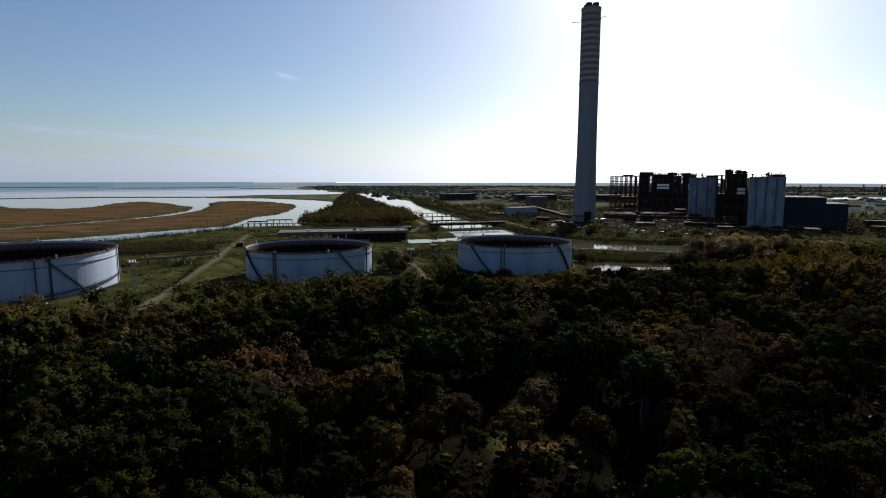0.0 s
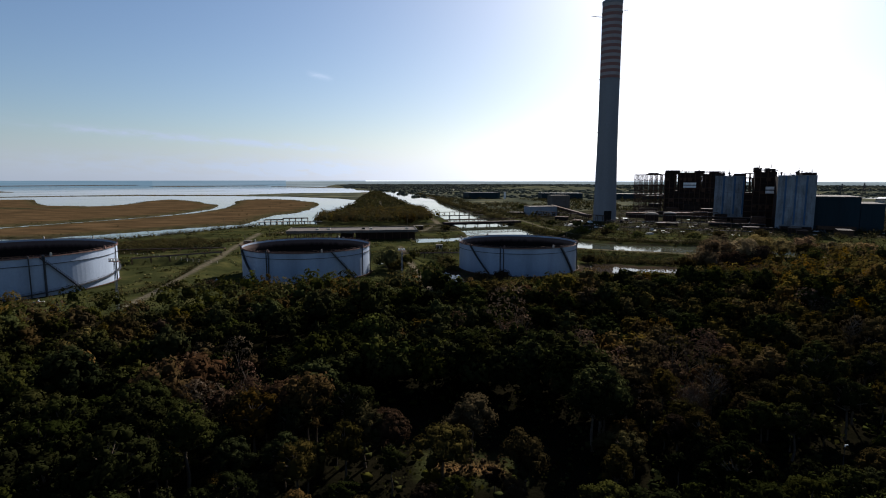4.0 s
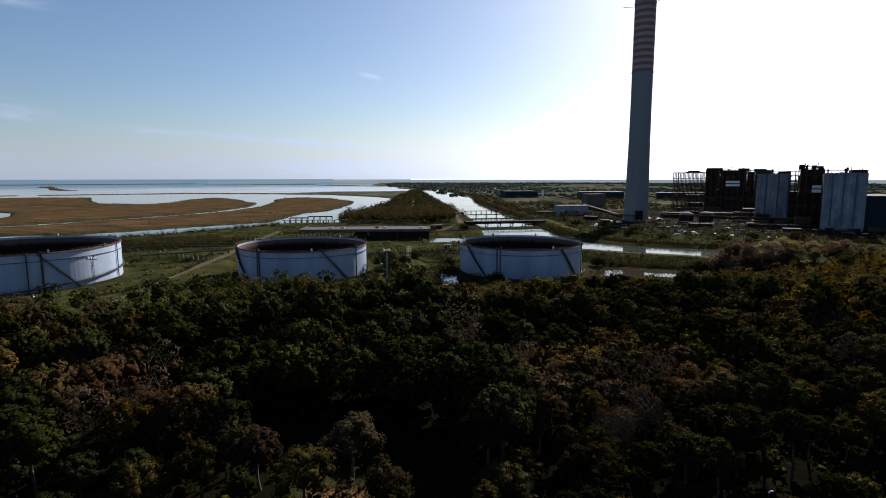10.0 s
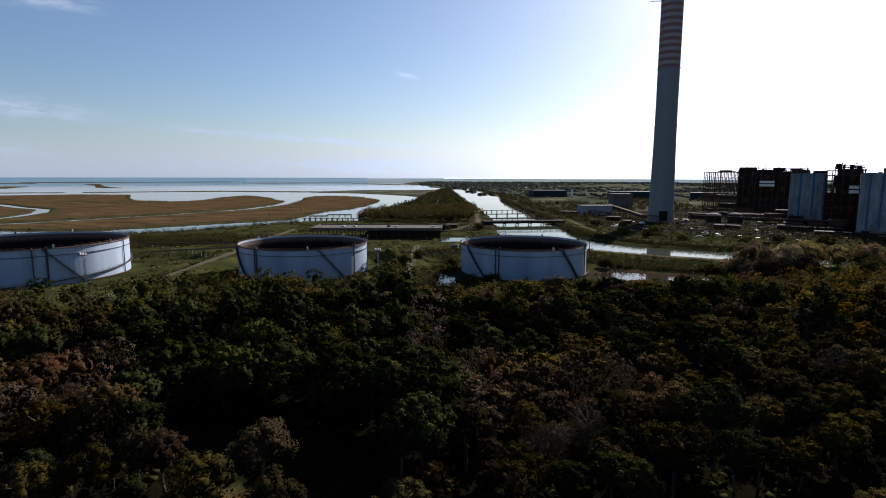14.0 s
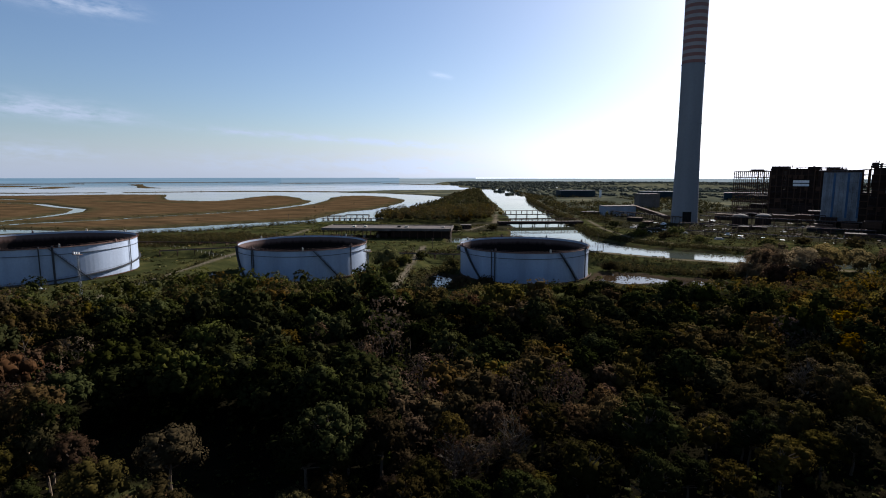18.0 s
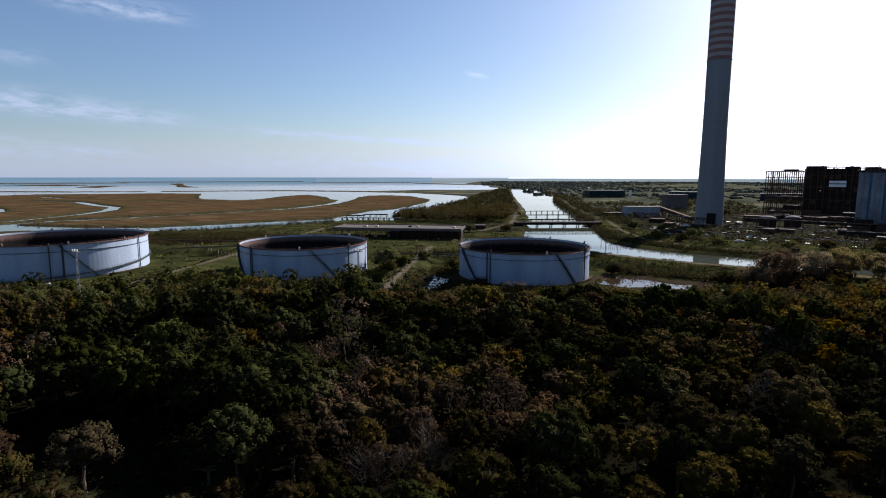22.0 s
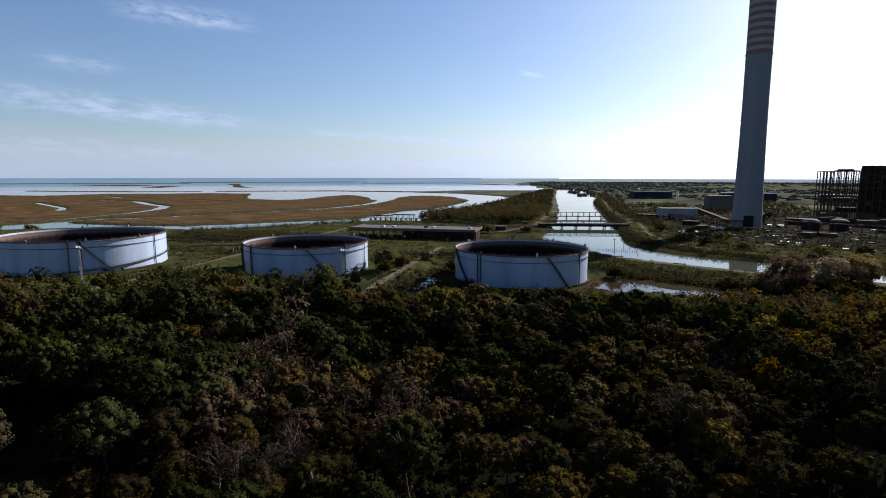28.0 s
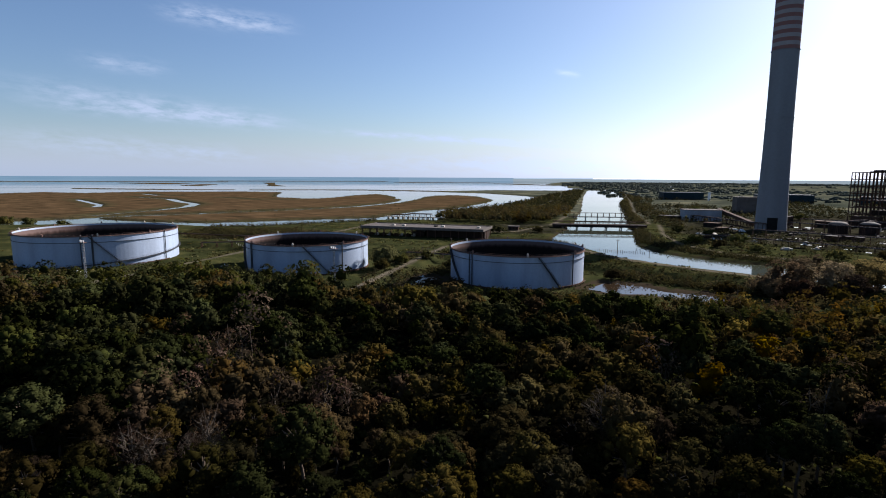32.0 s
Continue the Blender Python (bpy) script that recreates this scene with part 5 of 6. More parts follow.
def cube_ball(k):
    """Faces of a cube cut k times k and drawn to a ball, as quads of unit directions; the underside is left open."""
    g = np.linspace(-1, 1, k + 1)
    out = []
    for ax, sg in ((2, 1), (0, 1), (0, -1), (1, 1), (1, -1)):
        for i in range(k):
            for j in range(k):
                q = np.empty((4, 3))
                for c, (u, v) in enumerate(((i, j), (i + 1, j), (i + 1, j + 1), (i, j + 1))):
                    p = [0.0, 0.0, 0.0]
                    p[ax], p[(ax + 1) % 3], p[(ax + 2) % 3] = sg, g[u] * sg, g[v]
                    q[c] = p
                out.append(q / np.linalg.norm(q, axis=1)[:, None])
    return np.array(out)


BALLS = {1: cube_ball(1), 2: cube_ball(2)}


def lumps(rng, L, rad, squash=0.8, fine=1, fill=0.86):
    """Rough rounded lumps of foliage, one a lobe, that carry the leaf clusters."""
    out = []
    for c, r in zip(L, rad):
        q = np.array(Matrix.Rotation(rng.uniform(0, 6.28), 3, "Z") @ Matrix.Rotation(rng.normal() * 0.3, 3, "X"))
        d = (BALLS[fine] @ q.T).reshape(-1, 3)
        ph = rng.uniform(0, 6.28, 3)
        # uneven by a smooth ripple, so that shared corners stay together
        w = 1 + 0.16 * np.sin(d @ np.array([3.1, 2.2, 1.4]) + ph[0]) + 0.10 * np.sin(d @ np.array([-4.3, 5.1, 3.7]) + ph[1])
        v = d * w[:, None] * r * fill * np.array([1, 1, squash])
        out.append(np.concatenate([v + c, d], 1))
    return np.concatenate(out)


# crown shapes: clumps, height of the crown's middle, its half height, flattening, clump size, lowest clump (cosine from the top)
CROWNS = {"pine": (44, 0.66, 0.31, 0.8, 0.23, -0.25), "round": (24, 0.60, 0.37, 0.9, 0.33, -0.35), "slim": (20, 0.58, 0.40, 1.1, 0.36, -0.6), "shrub": (12, 0.36, 0.46, 0.85, 0.42, -0.2)}


def crown_points(rng, kind, n, H, R, share=1.0):
    """Centres of leaf clusters: spread over the skins of clumps that stand on a dome.
    Gives the clusters, the clumps, their sizes, the way each cluster faces and the way its part of the dome faces."""
    m, mid, half, squash, clump, low = CROWNS[kind]
    m = max(5, int(m * share))
    k = np.arange(m)
    up = 1 - (1 - low) * (k + rng.uniform(0.1, 0.9, m)) / m
    ang = k * 2.4 + rng.uniform(-0.6, 0.6, m)
    out = np.sqrt(1 - up ** 2)
    dome = np.stack([out * np.cos(ang), out * np.sin(ang), up], 1)
    reach = rng.uniform(0.62, 1.0, m)[:, None]
    L = dome * reach * np.array([R, R, half * H]) + np.array([0, 0, mid * H])
    rad = R * clump * rng.uniform(0.7, 1.3, m) / math.sqrt(max(share, 0.2))
    pick = rng.choice(m, n, p=rad ** 2 / (rad ** 2).sum())
    d = rng.normal(size=(n, 3)) + dome[pick] * 0.9 + np.array([0, 0, 0.35])
    d /= np.linalg.norm(d, axis=1)[:, None]
    r = rad[pick] * rng.uniform(0.82, 1.16, n)
    C = L[pick] + d * r[:, None] * np.array([1, 1, squash])
    return C, L, rad, d * 0.55 + dome[pick] * 0.45


def crown_core(rng, kind, H, R, fine=2):
    """The dense inside of a crown, which lets no light through."""
    m, mid, half, squash, clump, low = CROWNS[kind]
    return lumps(rng, [np.array([0, 0, mid * H])], [R], half * H / R, fine, 0.5)


def mesh_from(name, V, mat, corners=4, tint=None):
    me = bpy.data.meshes.new(name)
    n = len(V) // corners
    me.vertices.add(len(V))
    me.vertices.foreach_set("co", V[:, :3].astype(np.float32).ravel())
    me.loops.add(n * corners)
    me.loops.foreach_set("vertex_index", np.arange(n * corners, dtype=np.int32))
    me.polygons.add(n)
    me.polygons.foreach_set("loop_start", np.arange(0, n * corners, corners, dtype=np.int32))
    me.update(calc_edges=True)
    if tint is not None:
        me.attributes.new("tint", "FLOAT", "POINT").data.foreach_set("value", tint.astype(np.float32))
    me.materials.append(mat)
    me.polygons.foreach_set("use_smooth", np.ones(n, bool))
    me.normals_split_custom_set_from_vertices(V[:, 3:])
    return me


def limb(bm, a, b, r0, r1, n=6):
    a, b = Vector(a), Vector(b)
    d = (b - a).normalized()
    s = d.orthogonal().normalized()
    u = d.cross(s)
    va = [bm.verts.new(a + (s * math.cos(2 * math.pi * k / n) + u * math.sin(2 * math.pi * k / n)) * r0) for k in range(n)]
    vb = [bm.verts.new(b + (s * math.cos(2 * math.pi * k / n) + u * math.sin(2 * math.pi * k / n)) * r1) for k in range(n)]
    for k in range(n):
        bm.faces.new((va[k], va[(k + 1) % n], vb[(k + 1) % n], vb[k]))


SPECIES = {
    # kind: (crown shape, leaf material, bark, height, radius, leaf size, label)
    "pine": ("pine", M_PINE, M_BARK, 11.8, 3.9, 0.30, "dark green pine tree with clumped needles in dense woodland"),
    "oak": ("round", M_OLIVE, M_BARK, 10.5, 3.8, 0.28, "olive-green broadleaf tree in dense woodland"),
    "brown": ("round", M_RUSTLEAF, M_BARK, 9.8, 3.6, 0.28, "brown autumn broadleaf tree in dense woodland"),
    "gold": ("slim", M_GOLD, M_PALEBARK, 10.2, 2.8, 0.28, "yellowing slender autumn tree in dense woodland"),
    "bare": ("slim", M_TWIG, M_PALEBARK, 11.0, 2.9, 0.17, "half-bare grey tree with pale trunk in dense woodland"),
}


def tree_model(kind, seed, n):
    """A tree with trunk, limbs and crown, standing at the origin."""
    shape, leaf, bark, H, R, size, label = SPECIES[kind]
    rng = np.random.default_rng(seed)
    H, R = H * rng.uniform(0.92, 1.08), R * rng.uniform(0.9, 1.12)
    t = thing("tree", Matrix.Identity(4), label, "tree", "woodland trees")
    C, L, rad, N = crown_points(rng, shape, n, H, R)
    V = leaf_quads(rng, C, size, N, 2.6 if kind == "bare" else (1.3 if kind == "pine" else 1.0), 1.2 if kind == "bare" else 0.4)
    if kind != "bare":
        V = np.concatenate([V, lumps(rng, L, rad, 0.85, 1, 0.76), crown_core(rng, shape, H, R)])
    crown = new("crown", mesh_from("crown", V, leaf))
    crown.parent = t
    bm = bmesh.new()
    top = H * 0.86
    r0 = 0.16 + H * 0.012
    bend = [Vector((0, 0, -0.4))]
    for s in range(1, 5):
        bend.append(Vector((rng.normal() * 0.25, rng.normal() * 0.25, top * s / 4)))
    for s in range(4):
        limb(bm, bend[s], bend[s + 1], r0 * (1 - s / 4.6), r0 * (1 - (s + 1) / 4.6), 7)
    for p, q in zip(L, rad):
        z = min(p[2] * 0.8, top)
        base = bend[0].lerp(bend[4], max(0.15, z / top))
        limb(bm, base, Vector(p), r0 * 0.42, 0.03, 5)
        if kind == "bare":
            for _ in range(5):
                e = Vector(p) + Vector(rng.normal(size=3)) * q * 0.8 + Vector((0, 0, q * 0.6))
                limb(bm, Vector(p).lerp(base, 0.3), e, 0.07, 0.015, 4)
    part("trunk", bm, bark, t)
    return t


def patch_points(poly, spacing, rng, keep_out=()):
    """Jittered points inside a polygon."""
    P = np.array(poly, float)
    lo, hi = P.min(0), P.max(0)
    xs, ys = np.meshgrid(np.arange(lo[0], hi[0], spacing), np.arange(lo[1], hi[1], spacing))
    pts = np.stack([xs.ravel(), ys.ravel()], 1) + rng.uniform(-0.48, 0.48, (xs.size, 2)) * spacing
    ok = inside(pts, poly)
    for k in keep_out:
        ok &= ~inside(pts, k)
    return pts[ok]


def ground_z(pts):
    return land_height(np.asarray(pts, float))[0]


def sow(name, templates, pts, scale, mat, label, category, rng, sink=0.15, z=None, size=None):
    """One object of many plants: copies of leaf-cluster templates, turned and scaled one by one."""
    z = ground_z(pts) if z is None else z
    out, tint = [], []
    which = rng.integers(0, len(templates), len(pts))
    for i, (x, y) in enumerate(pts):
        V = templates[which[i]]
        a = rng.uniform(0, 6.283)
        s = rng.uniform(*scale) * (1.0 if size is None else size[i])
        c, d = math.cos(a) * s, math.sin(a) * s
        W = np.empty_like(V)
        W[:, 0] = V[:, 0] * c - V[:, 1] * d + x
        W[:, 1] = V[:, 0] * d + V[:, 1] * c + y
        W[:, 2] = V[:, 2] * s * rng.uniform(0.9, 1.12) + z[i] - sink
        W[:, 3] = (V[:, 3] * c - V[:, 4] * d) / s
        W[:, 4] = (V[:, 3] * d + V[:, 4] * c) / s
        W[:, 5] = V[:, 5]
        out.append(W)
        tint.append(np.full(len(V), rng.uniform(0, 1)))
    if not out:
        return None
    ob = new(name, mesh_from(name, np.concatenate(out), mat, tint=np.concatenate(tint)))
    return tagged(ob, label, category, kind="stuff")


def template(kind, n, H, R, size, seed, stretch=1.0):
    rng = np.random.default_rng(seed)
    C, L, rad, N = crown_points(rng, kind, n, H, R, float(np.clip(n / 520, 0.3, 1.0)))
    V = leaf_quads(rng, C, size, N, stretch, 0.4)
    if stretch >= 2:
        return V
    if n <= 110:
        return np.concatenate([V, crown_core(rng, kind, H, R, 1 if n < 60 else 2)])
    return np.concatenate([V, lumps(rng, L, rad, 0.85, 1, 0.78), crown_core(rng, kind, H, R)])


def canopy(seed):
    """A low mound of many far crowns grown together."""
    rng = np.random.default_rng(seed)
    L = np.stack([rng.uniform(-18, 18, 5), rng.uniform(-7, 7, 5), rng.uniform(0.5, 2.5, 5)], 1)
    return lumps(rng, L, rng.uniform(5.0, 9.0, 5), 0.6, 1, 1.0)


TALL_PINES = [(-22, 108), (-16, 134), (10, 140), (32, 132), (44, 116), (42, 100), (37, 96), (34, 107), (26, 113), (4, 114), (-10, 111)]
# woodland below the flight line, with an overgrown lane through it
WOOD_LANE = [(14, 70), (37, 77), (76, 92), (117, 121), (150, 142)]
pts = patch_points(FOREST, 5.8, RNG, [CLEARING, GLADE])
pts = pts[inside(pts, VIEWED)]
pts = np.concatenate([pts[~inside(pts, TALL_PINES)], patch_points(TALL_PINES, 4.4, RNG)])
pts = pts[seg_dist(pts, WOOD_LANE) > 4.2]
mixv = np.array([noise.noise((x * 0.022, y * 0.022, 3.1)) for x, y in pts]) + RNG.normal(0, 0.17, len(pts))
side = np.clip((pts[:, 0] - 40) / 300, -0.35, 0.35)
kinds = np.where(mixv < -0.08 - side * 0.8, 0, np.where(mixv < 0.32, 1, np.where(mixv < 0.6, 2, 4)))
kinds = np.where(RNG.random(len(pts)) < 0.04 + np.clip(side, 0, 1) * 0.2, 3, kinds)
# stands of one kind, as they lie in the wood
STANDS = [(0, 0.85, [(59, 225), (99, 250), (147, 259), (165, 219), (153, 175), (129, 184), (104, 191), (75, 188)]), (0, 0.8, [(139, 181), (160, 182), (150, 138), (132, 142)]),
          (0, 0.85, [(-79, 145), (-51, 158), (12, 129), (20, 100), (-5, 98)]), (0, 0.8, [(-14, 175), (21, 200), (53, 167), (56, 142), (17, 150)]), (3, 0.45, [(132, 239), (172, 246), (159, 198), (142, 203)]),
          (1, 0.75, [(78, 160), (123, 167), (126, 125), (95, 110)]), (2, 0.5, [(20, 128), (45, 152), (73, 105), (53, 94)]), (0, 0.8, [(-47, 188), (3, 210), (12, 156), (-21, 133), (-56, 156)]),
          (0, 0.7, [(-113, 133), (-84, 133), (-51, 97), (-36, 67), (-59, 66)]), (0, 0.97, [(-22, 97), (-10, 132), (42, 135), (46, 98)]), (2, 0.6, [(-72, 138), (-32, 133), (-20, 97), (-39, 92)]), (4, 0.35, [(-72, 138), (-32, 133), (-20, 97), (-39, 92)]), (1, 0.6, [(-110, 160), (-80, 172), (-58, 140), (-80, 120)]),
          (4, 0.5, [(8, 146), (30, 168), (58, 136), (72, 112), (58, 106), (38, 122)]), (3, 0.3, [(126, 206), (140, 224), (170, 228), (165, 200)]), (4, 0.45, [(118, 182), (160, 192), (156, 176), (124, 172)]),
          (2, 0.45, [(-22, 94), (-10, 96), (-10, 106), (-22, 106)]), (1, 0.8, [(-50, 176), (-24, 196), (-18, 180), (-40, 168)])]
for kind_no, share, poly in STANDS:
    kinds = np.where(inside(pts, poly) & (RNG.random(len(pts)) < share), kind_no, kinds)
names = list(SPECIES)
swell = np.array([noise.noise((x * 0.035, y * 0.045, 8.4)) for x, y in pts])
stature = np.clip(0.98 + 0.6 * swell, 0.72, 1.22) * np.interp(pts[:, 0], [20, 80], [0.97, 0.84]) * RNG.choice([0.62, 0.85, 1.0, 1.12], len(pts)) * np.clip(0.78 + seg_dist(pts, FOREST, True) / 110, 0, 1)
edge = seg_dist(pts, FOREST, True)
stature = np.where((pts[:, 0] > 6) & (pts[:, 0] < 155) & (pts[:, 1] > 150), np.minimum(stature, 0.40 + edge / 55), stature)
low = inside(pts, [(-4, 56), (-2, 83), (30, 83), (34, 56)])
stature = np.where(low, stature * 0.62, stature)
tall = inside(pts, TALL_PINES)
kinds = np.where(tall, 0, kinds)
stature = np.where(tall, RNG.uniform(1.0, 1.14, len(pts)), stature)
# the nearest strip of the wood stands as single trees
line = [(-55, 74), (0, 74), (45, 80), (80, 102), (112, 124), (155, 146)]
BLIND = [(-75, -60), (-75, 56), (50, 56), (85, 82), (165, 116), (260, 116), (260, -60)]
near_d = seg_dist(pts, line)
order = np.argsort(near_d)
single = np.zeros(len(pts), bool)
single[order[:300]] = True
models = {k: [tree_model(k, 100 + 10 * i + j, 1400 if k != "bare" else 1200) for j in range(2 if k in ("brown", "gold") else 3)] for i, k in enumerate(names)}
used = {k: 0 for k in names}
zz = ground_z(pts)
for i in np.where(single)[0]:
    k = names[kinds[i]]
    x, y = pts[i]
    s = RNG.uniform(0.80, 1.14) * stature[i]
    m = pose(x, y, zz[i] - 0.1, 0, 0, RNG.uniform(0, 360)) @ Matrix.Diagonal((s, s, s * RNG.uniform(0.9, 1.12), 1))
    pool = models[k]
    copy_thing(pool[used[k] % len(pool)], m)
    used[k] += 1
for i, k in enumerate(names):
    for j, ob in enumerate(models[k]):
        n = order[300 + 4 * i + j]
        ob.matrix_basis = pose(pts[n][0], pts[n][1], zz[n] - 0.1)
        single[n] = True
rest = ~single
for i, k in enumerate(names):
    shape, leaf, bark, H, R, size, label = SPECIES[k]
    far = seg_dist(pts, [(0, 0), (136, 61)]) > 185
    near = near_d < 34
    blind = inside(pts, BLIND)
    for sel, n, sz in ((rest & near & ~blind, 520, 0.44), (rest & ~near & ~far & ~blind, 260, 0.54), (rest & far & ~blind, 110, 0.92), (rest & blind, 20, 1.5)):
        sel = sel & (kinds == i)
        if not sel.any():
            continue
        tpl = [template(shape, n, H, R, sz * (0.6 if k == "bare" else 1.0), 300 + 7 * i + j, 2.2 if k == "bare" else 1.15) for j in range(4)]
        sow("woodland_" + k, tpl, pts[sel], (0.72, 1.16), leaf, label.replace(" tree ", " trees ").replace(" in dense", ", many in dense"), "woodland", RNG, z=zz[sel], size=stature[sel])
# pale trunks that show between the crowns
bm = bmesh.new()
for i in np.where(rest & (kinds == 4))[0]:
    x, y = pts[i]
    fork = Vector((x + RNG.normal() * 0.6, y + RNG.normal() * 0.6, zz[i] + RNG.uniform(3.5, 6)))
    limb(bm, (x, y, zz[i] - 0.3), fork, 0.13, 0.09, 5)
    for _ in range(4):
        e = fork + Vector((RNG.normal() * 1.3, RNG.normal() * 1.3, RNG.uniform(1.5, 4.0)))
        limb(bm, fork, e, 0.07, 0.02, 4)
trunks = part("bare_trunks", bm, M_PALEBARK)
tagged(trunks, "pale bare trunks among the woodland", "woodland", kind="stuff")

# two street lamps on the overgrown lane
for lx, ly, la in ((36.5, 76.0, 20), (75.5, 91.2, 28)):
    sl = thing("street_lamp", facing(lx, ly, float(ground_z([(lx, ly)])[0]) - 0.1, la), "slender grey street lamp with white curved head in woodland", "street lamp", "lane lamps")
    bm = bmesh.new()
    limb(bm, (0, 0, 0), (0, 0, 5.6), 0.07, 0.045, 8)
    part("pole", bm, M_DARKSTEEL, sl)
    bm = bmesh.new()
    arc = [(0, 0, 5.55), (0.12, 0, 5.72), (0.34, 0, 5.80), (0.58, 0, 5.76), (0.76, 0, 5.64)]
    for a, b in zip(arc, arc[1:]):
        limb(bm, a, b, 0.10, 0.10, 8)
    part("lamp_head", bm, M_WHITE, sl, "white curved lamp head")

# undergrowth in and round the clearing and along the wood's edge
SHRUB = [template("shrub", 36, 2.2, 1.6, 0.5, 500 + j) for j in range(4)]
BUSH = [template("shrub", 36, 3.2, 2.4, 0.75, 520 + j) for j in range(4)]
FARBUSH = [template("shrub", 14, 3.4, 2.6, 1.2, 530 + j) for j in range(4)]
LITTLE = [template("shrub", 16, 2.0, 1.6, 0.6, 570 + j) for j in range(4)]
TALL = [template("round", 90, 9.0, 4.0, 0.95, 540 + j) for j in range(4)]
TUFT = [leaf_quads(np.random.default_rng(560 + j), np.random.default_rng(580 + j).normal(0, 0.8, (12, 3)) * np.array([1, 1, 0.12]) + np.array([0, 0, 0.25]), 0.8, None, 1.0) for j in range(4)]
sow("clearing_shrubs", SHRUB, patch_points(CLEARING, 2.0, RNG), (0.3, 0.7), M_RUSTLEAF, "rust-brown bracken and shrubs in a clearing", "shrubs", RNG)
dark_floor = patch_points(GLADE, 2.6, RNG)
sow("glade_seedlings", LITTLE, dark_floor, (0.3, 0.6), M_PINE, "low dark pine seedlings on a shaded forest floor", "undergrowth", RNG)
under = patch_points(FOREST, 4.6, RNG, [CLEARING, GLADE])
under = under[inside(under, VIEWED)]
# dark pine leaf colour stands in for the shade between the crowns
sow("undergrowth", LITTLE, under, (0.7, 1.5), M_PINE, "low undergrowth below the woodland, coloured dark as if shaded", "undergrowth", RNG)


def strip(points, width):
    """A band polygon along a polyline."""
    P = [Vector((*p, 0)) for p in points]
    left, right = [], []
    for k, p in enumerate(P):
        d = (P[min(k + 1, len(P) - 1)] - P[max(k - 1, 0)]).normalized()
        n = Vector((-d.y, d.x, 0)) * width / 2
        left.append(((p + n).x, (p + n).y))
        right.append(((p - n).x, (p - n).y))
    return left + right[::-1]


def dry(pts, level=-0.45):
    return pts[ground_z(pts) > level]


def off_tracks(pts, gap=1.5):
    ok = np.ones(len(pts), bool)
    for ln, half in TRACKS:
        ok &= seg_dist(pts, ln) > half + gap
    return pts[ok]


def clear_of_tanks(pts):
    ok = np.ones(len(pts), bool)
    for tx, ty, tr in ((-72.2, 287.7, 35), (41.2, 313.4, 35), (-201.2, 247.6, 45)):
        ok &= np.hypot(pts[:, 0] - tx, pts[:, 1] - ty) > tr
    return pts[ok]


BELT = [(-162, 582), (-126, 556), (-70, 560), (-30, 590), (-26, 640), (-62, 800), (-150, 700), (-168, 640), (-160, 610)]
BELT_FAR = [(-170, 700), (-64, 806), (-186, 1330), (-313, 1885), (-350, 1900), (-262, 1330), (-222, 1060), (-192, 860)]
belt = off_tracks(dry(patch_points(BELT, 6.3, RNG)), 2.5)
sow("canal_wood", TALL, belt[::2], (0.7, 1.25), M_SCRUB, "dense dark green tree belt between river and canal", "woodland", RNG)
sow("canal_wood", TALL, belt[1::2], (0.6, 1.15), M_OLIVE, "olive-green trees in the belt between river and canal", "woodland", RNG)
sow("canal_scrub", FARBUSH, off_tracks(dry(patch_points(BELT_FAR, 7.5, RNG)), 1), (0.9, 2.0), M_SCRUB, "scattered scrub on the bank between river and canal", "scrub", RNG)
HEDGES = [([(-292, 396), (-258, 420), (-238, 465), (-220, 500), (-202, 536)], 9, 0.7), ([(-262, 372), (-205, 345), (-160, 372)], 16, 0.75), ([(-250, 345), (-190, 375), (-168, 410)], 18, 0.7), ([(-160, 450), (-110, 466), (-60, 470)], 8, 0.7),
          ([(52, 640), (20, 790), (-36, 1052), (-80, 1370), (-160, 1700)], 12, 1.0), ([(70, 520), (82, 468), (112, 434), (160, 413), (190, 412), (300, 398)], 8, 0.7), ([(56, 400), (82, 374), (124, 356), (168, 342)], 5, 0.4),
          ([(14, 445), (50, 405)], 8, 0.8), ([(-34, 350), (-22, 310), (-8, 275)], 7, 0.75), ([(-2, 340), (4, 300)], 8, 0.8), ([(-22, 352), (20, 372), (60, 372)], 9, 0.7), ([(-118, 232), (-70, 240), (-22, 244)], 10, 0.8),
          ([(-8, 250), (40, 262), (85, 284)], 9, 0.9), ([(88, 338), (120, 332), (165, 322)], 12, 0.9), ([(-140, 205), (-128, 260), (-138, 310)], 6, 0.6), ([(-255, 200), (-200, 195), (-150, 205)], 8, 0.8)]
THICKETS = [([(-206, 322), (-185, 347), (-183, 394), (-200, 424), (-238, 402), (-268, 380), (-275, 366), (-235, 330)], 0.62), ([(68, 374), (92, 361), (121, 353), (158, 345), (150, 324), (128, 322), (112, 326), (92, 334), (78, 344)], 0.5),
            ([(72, 486), (93, 443), (112, 428), (140, 413), (172, 406), (300, 396), (300, 412), (180, 424), (150, 430), (124, 446), (100, 470), (86, 496), (56, 612), (50, 612)], 0.6), ([(-20, 262), (-14, 300), (0, 330), (8, 300), (6, 262)], 0.6)]
for poly, hs in THICKETS:
    p = clear_of_tanks(off_tracks(dry(patch_points(poly, 3.0, RNG), -2.3), 0.6))
    sow("thicket", BUSH, p, (0.6 * hs, 1.25 * hs), M_SCRUB, "dense dark green scrub on low ground", "scrub", RNG)
for hp, hw, hs in HEDGES:
    p = clear_of_tanks(off_tracks(dry(patch_points(strip(hp, hw), 2.9, RNG), -2.3), 0.8))
    sow("hedge", BUSH, p, (0.55 * hs, 1.3 * hs), M_SCRUB, "dense dark green scrub along a bank", "hedge", RNG)
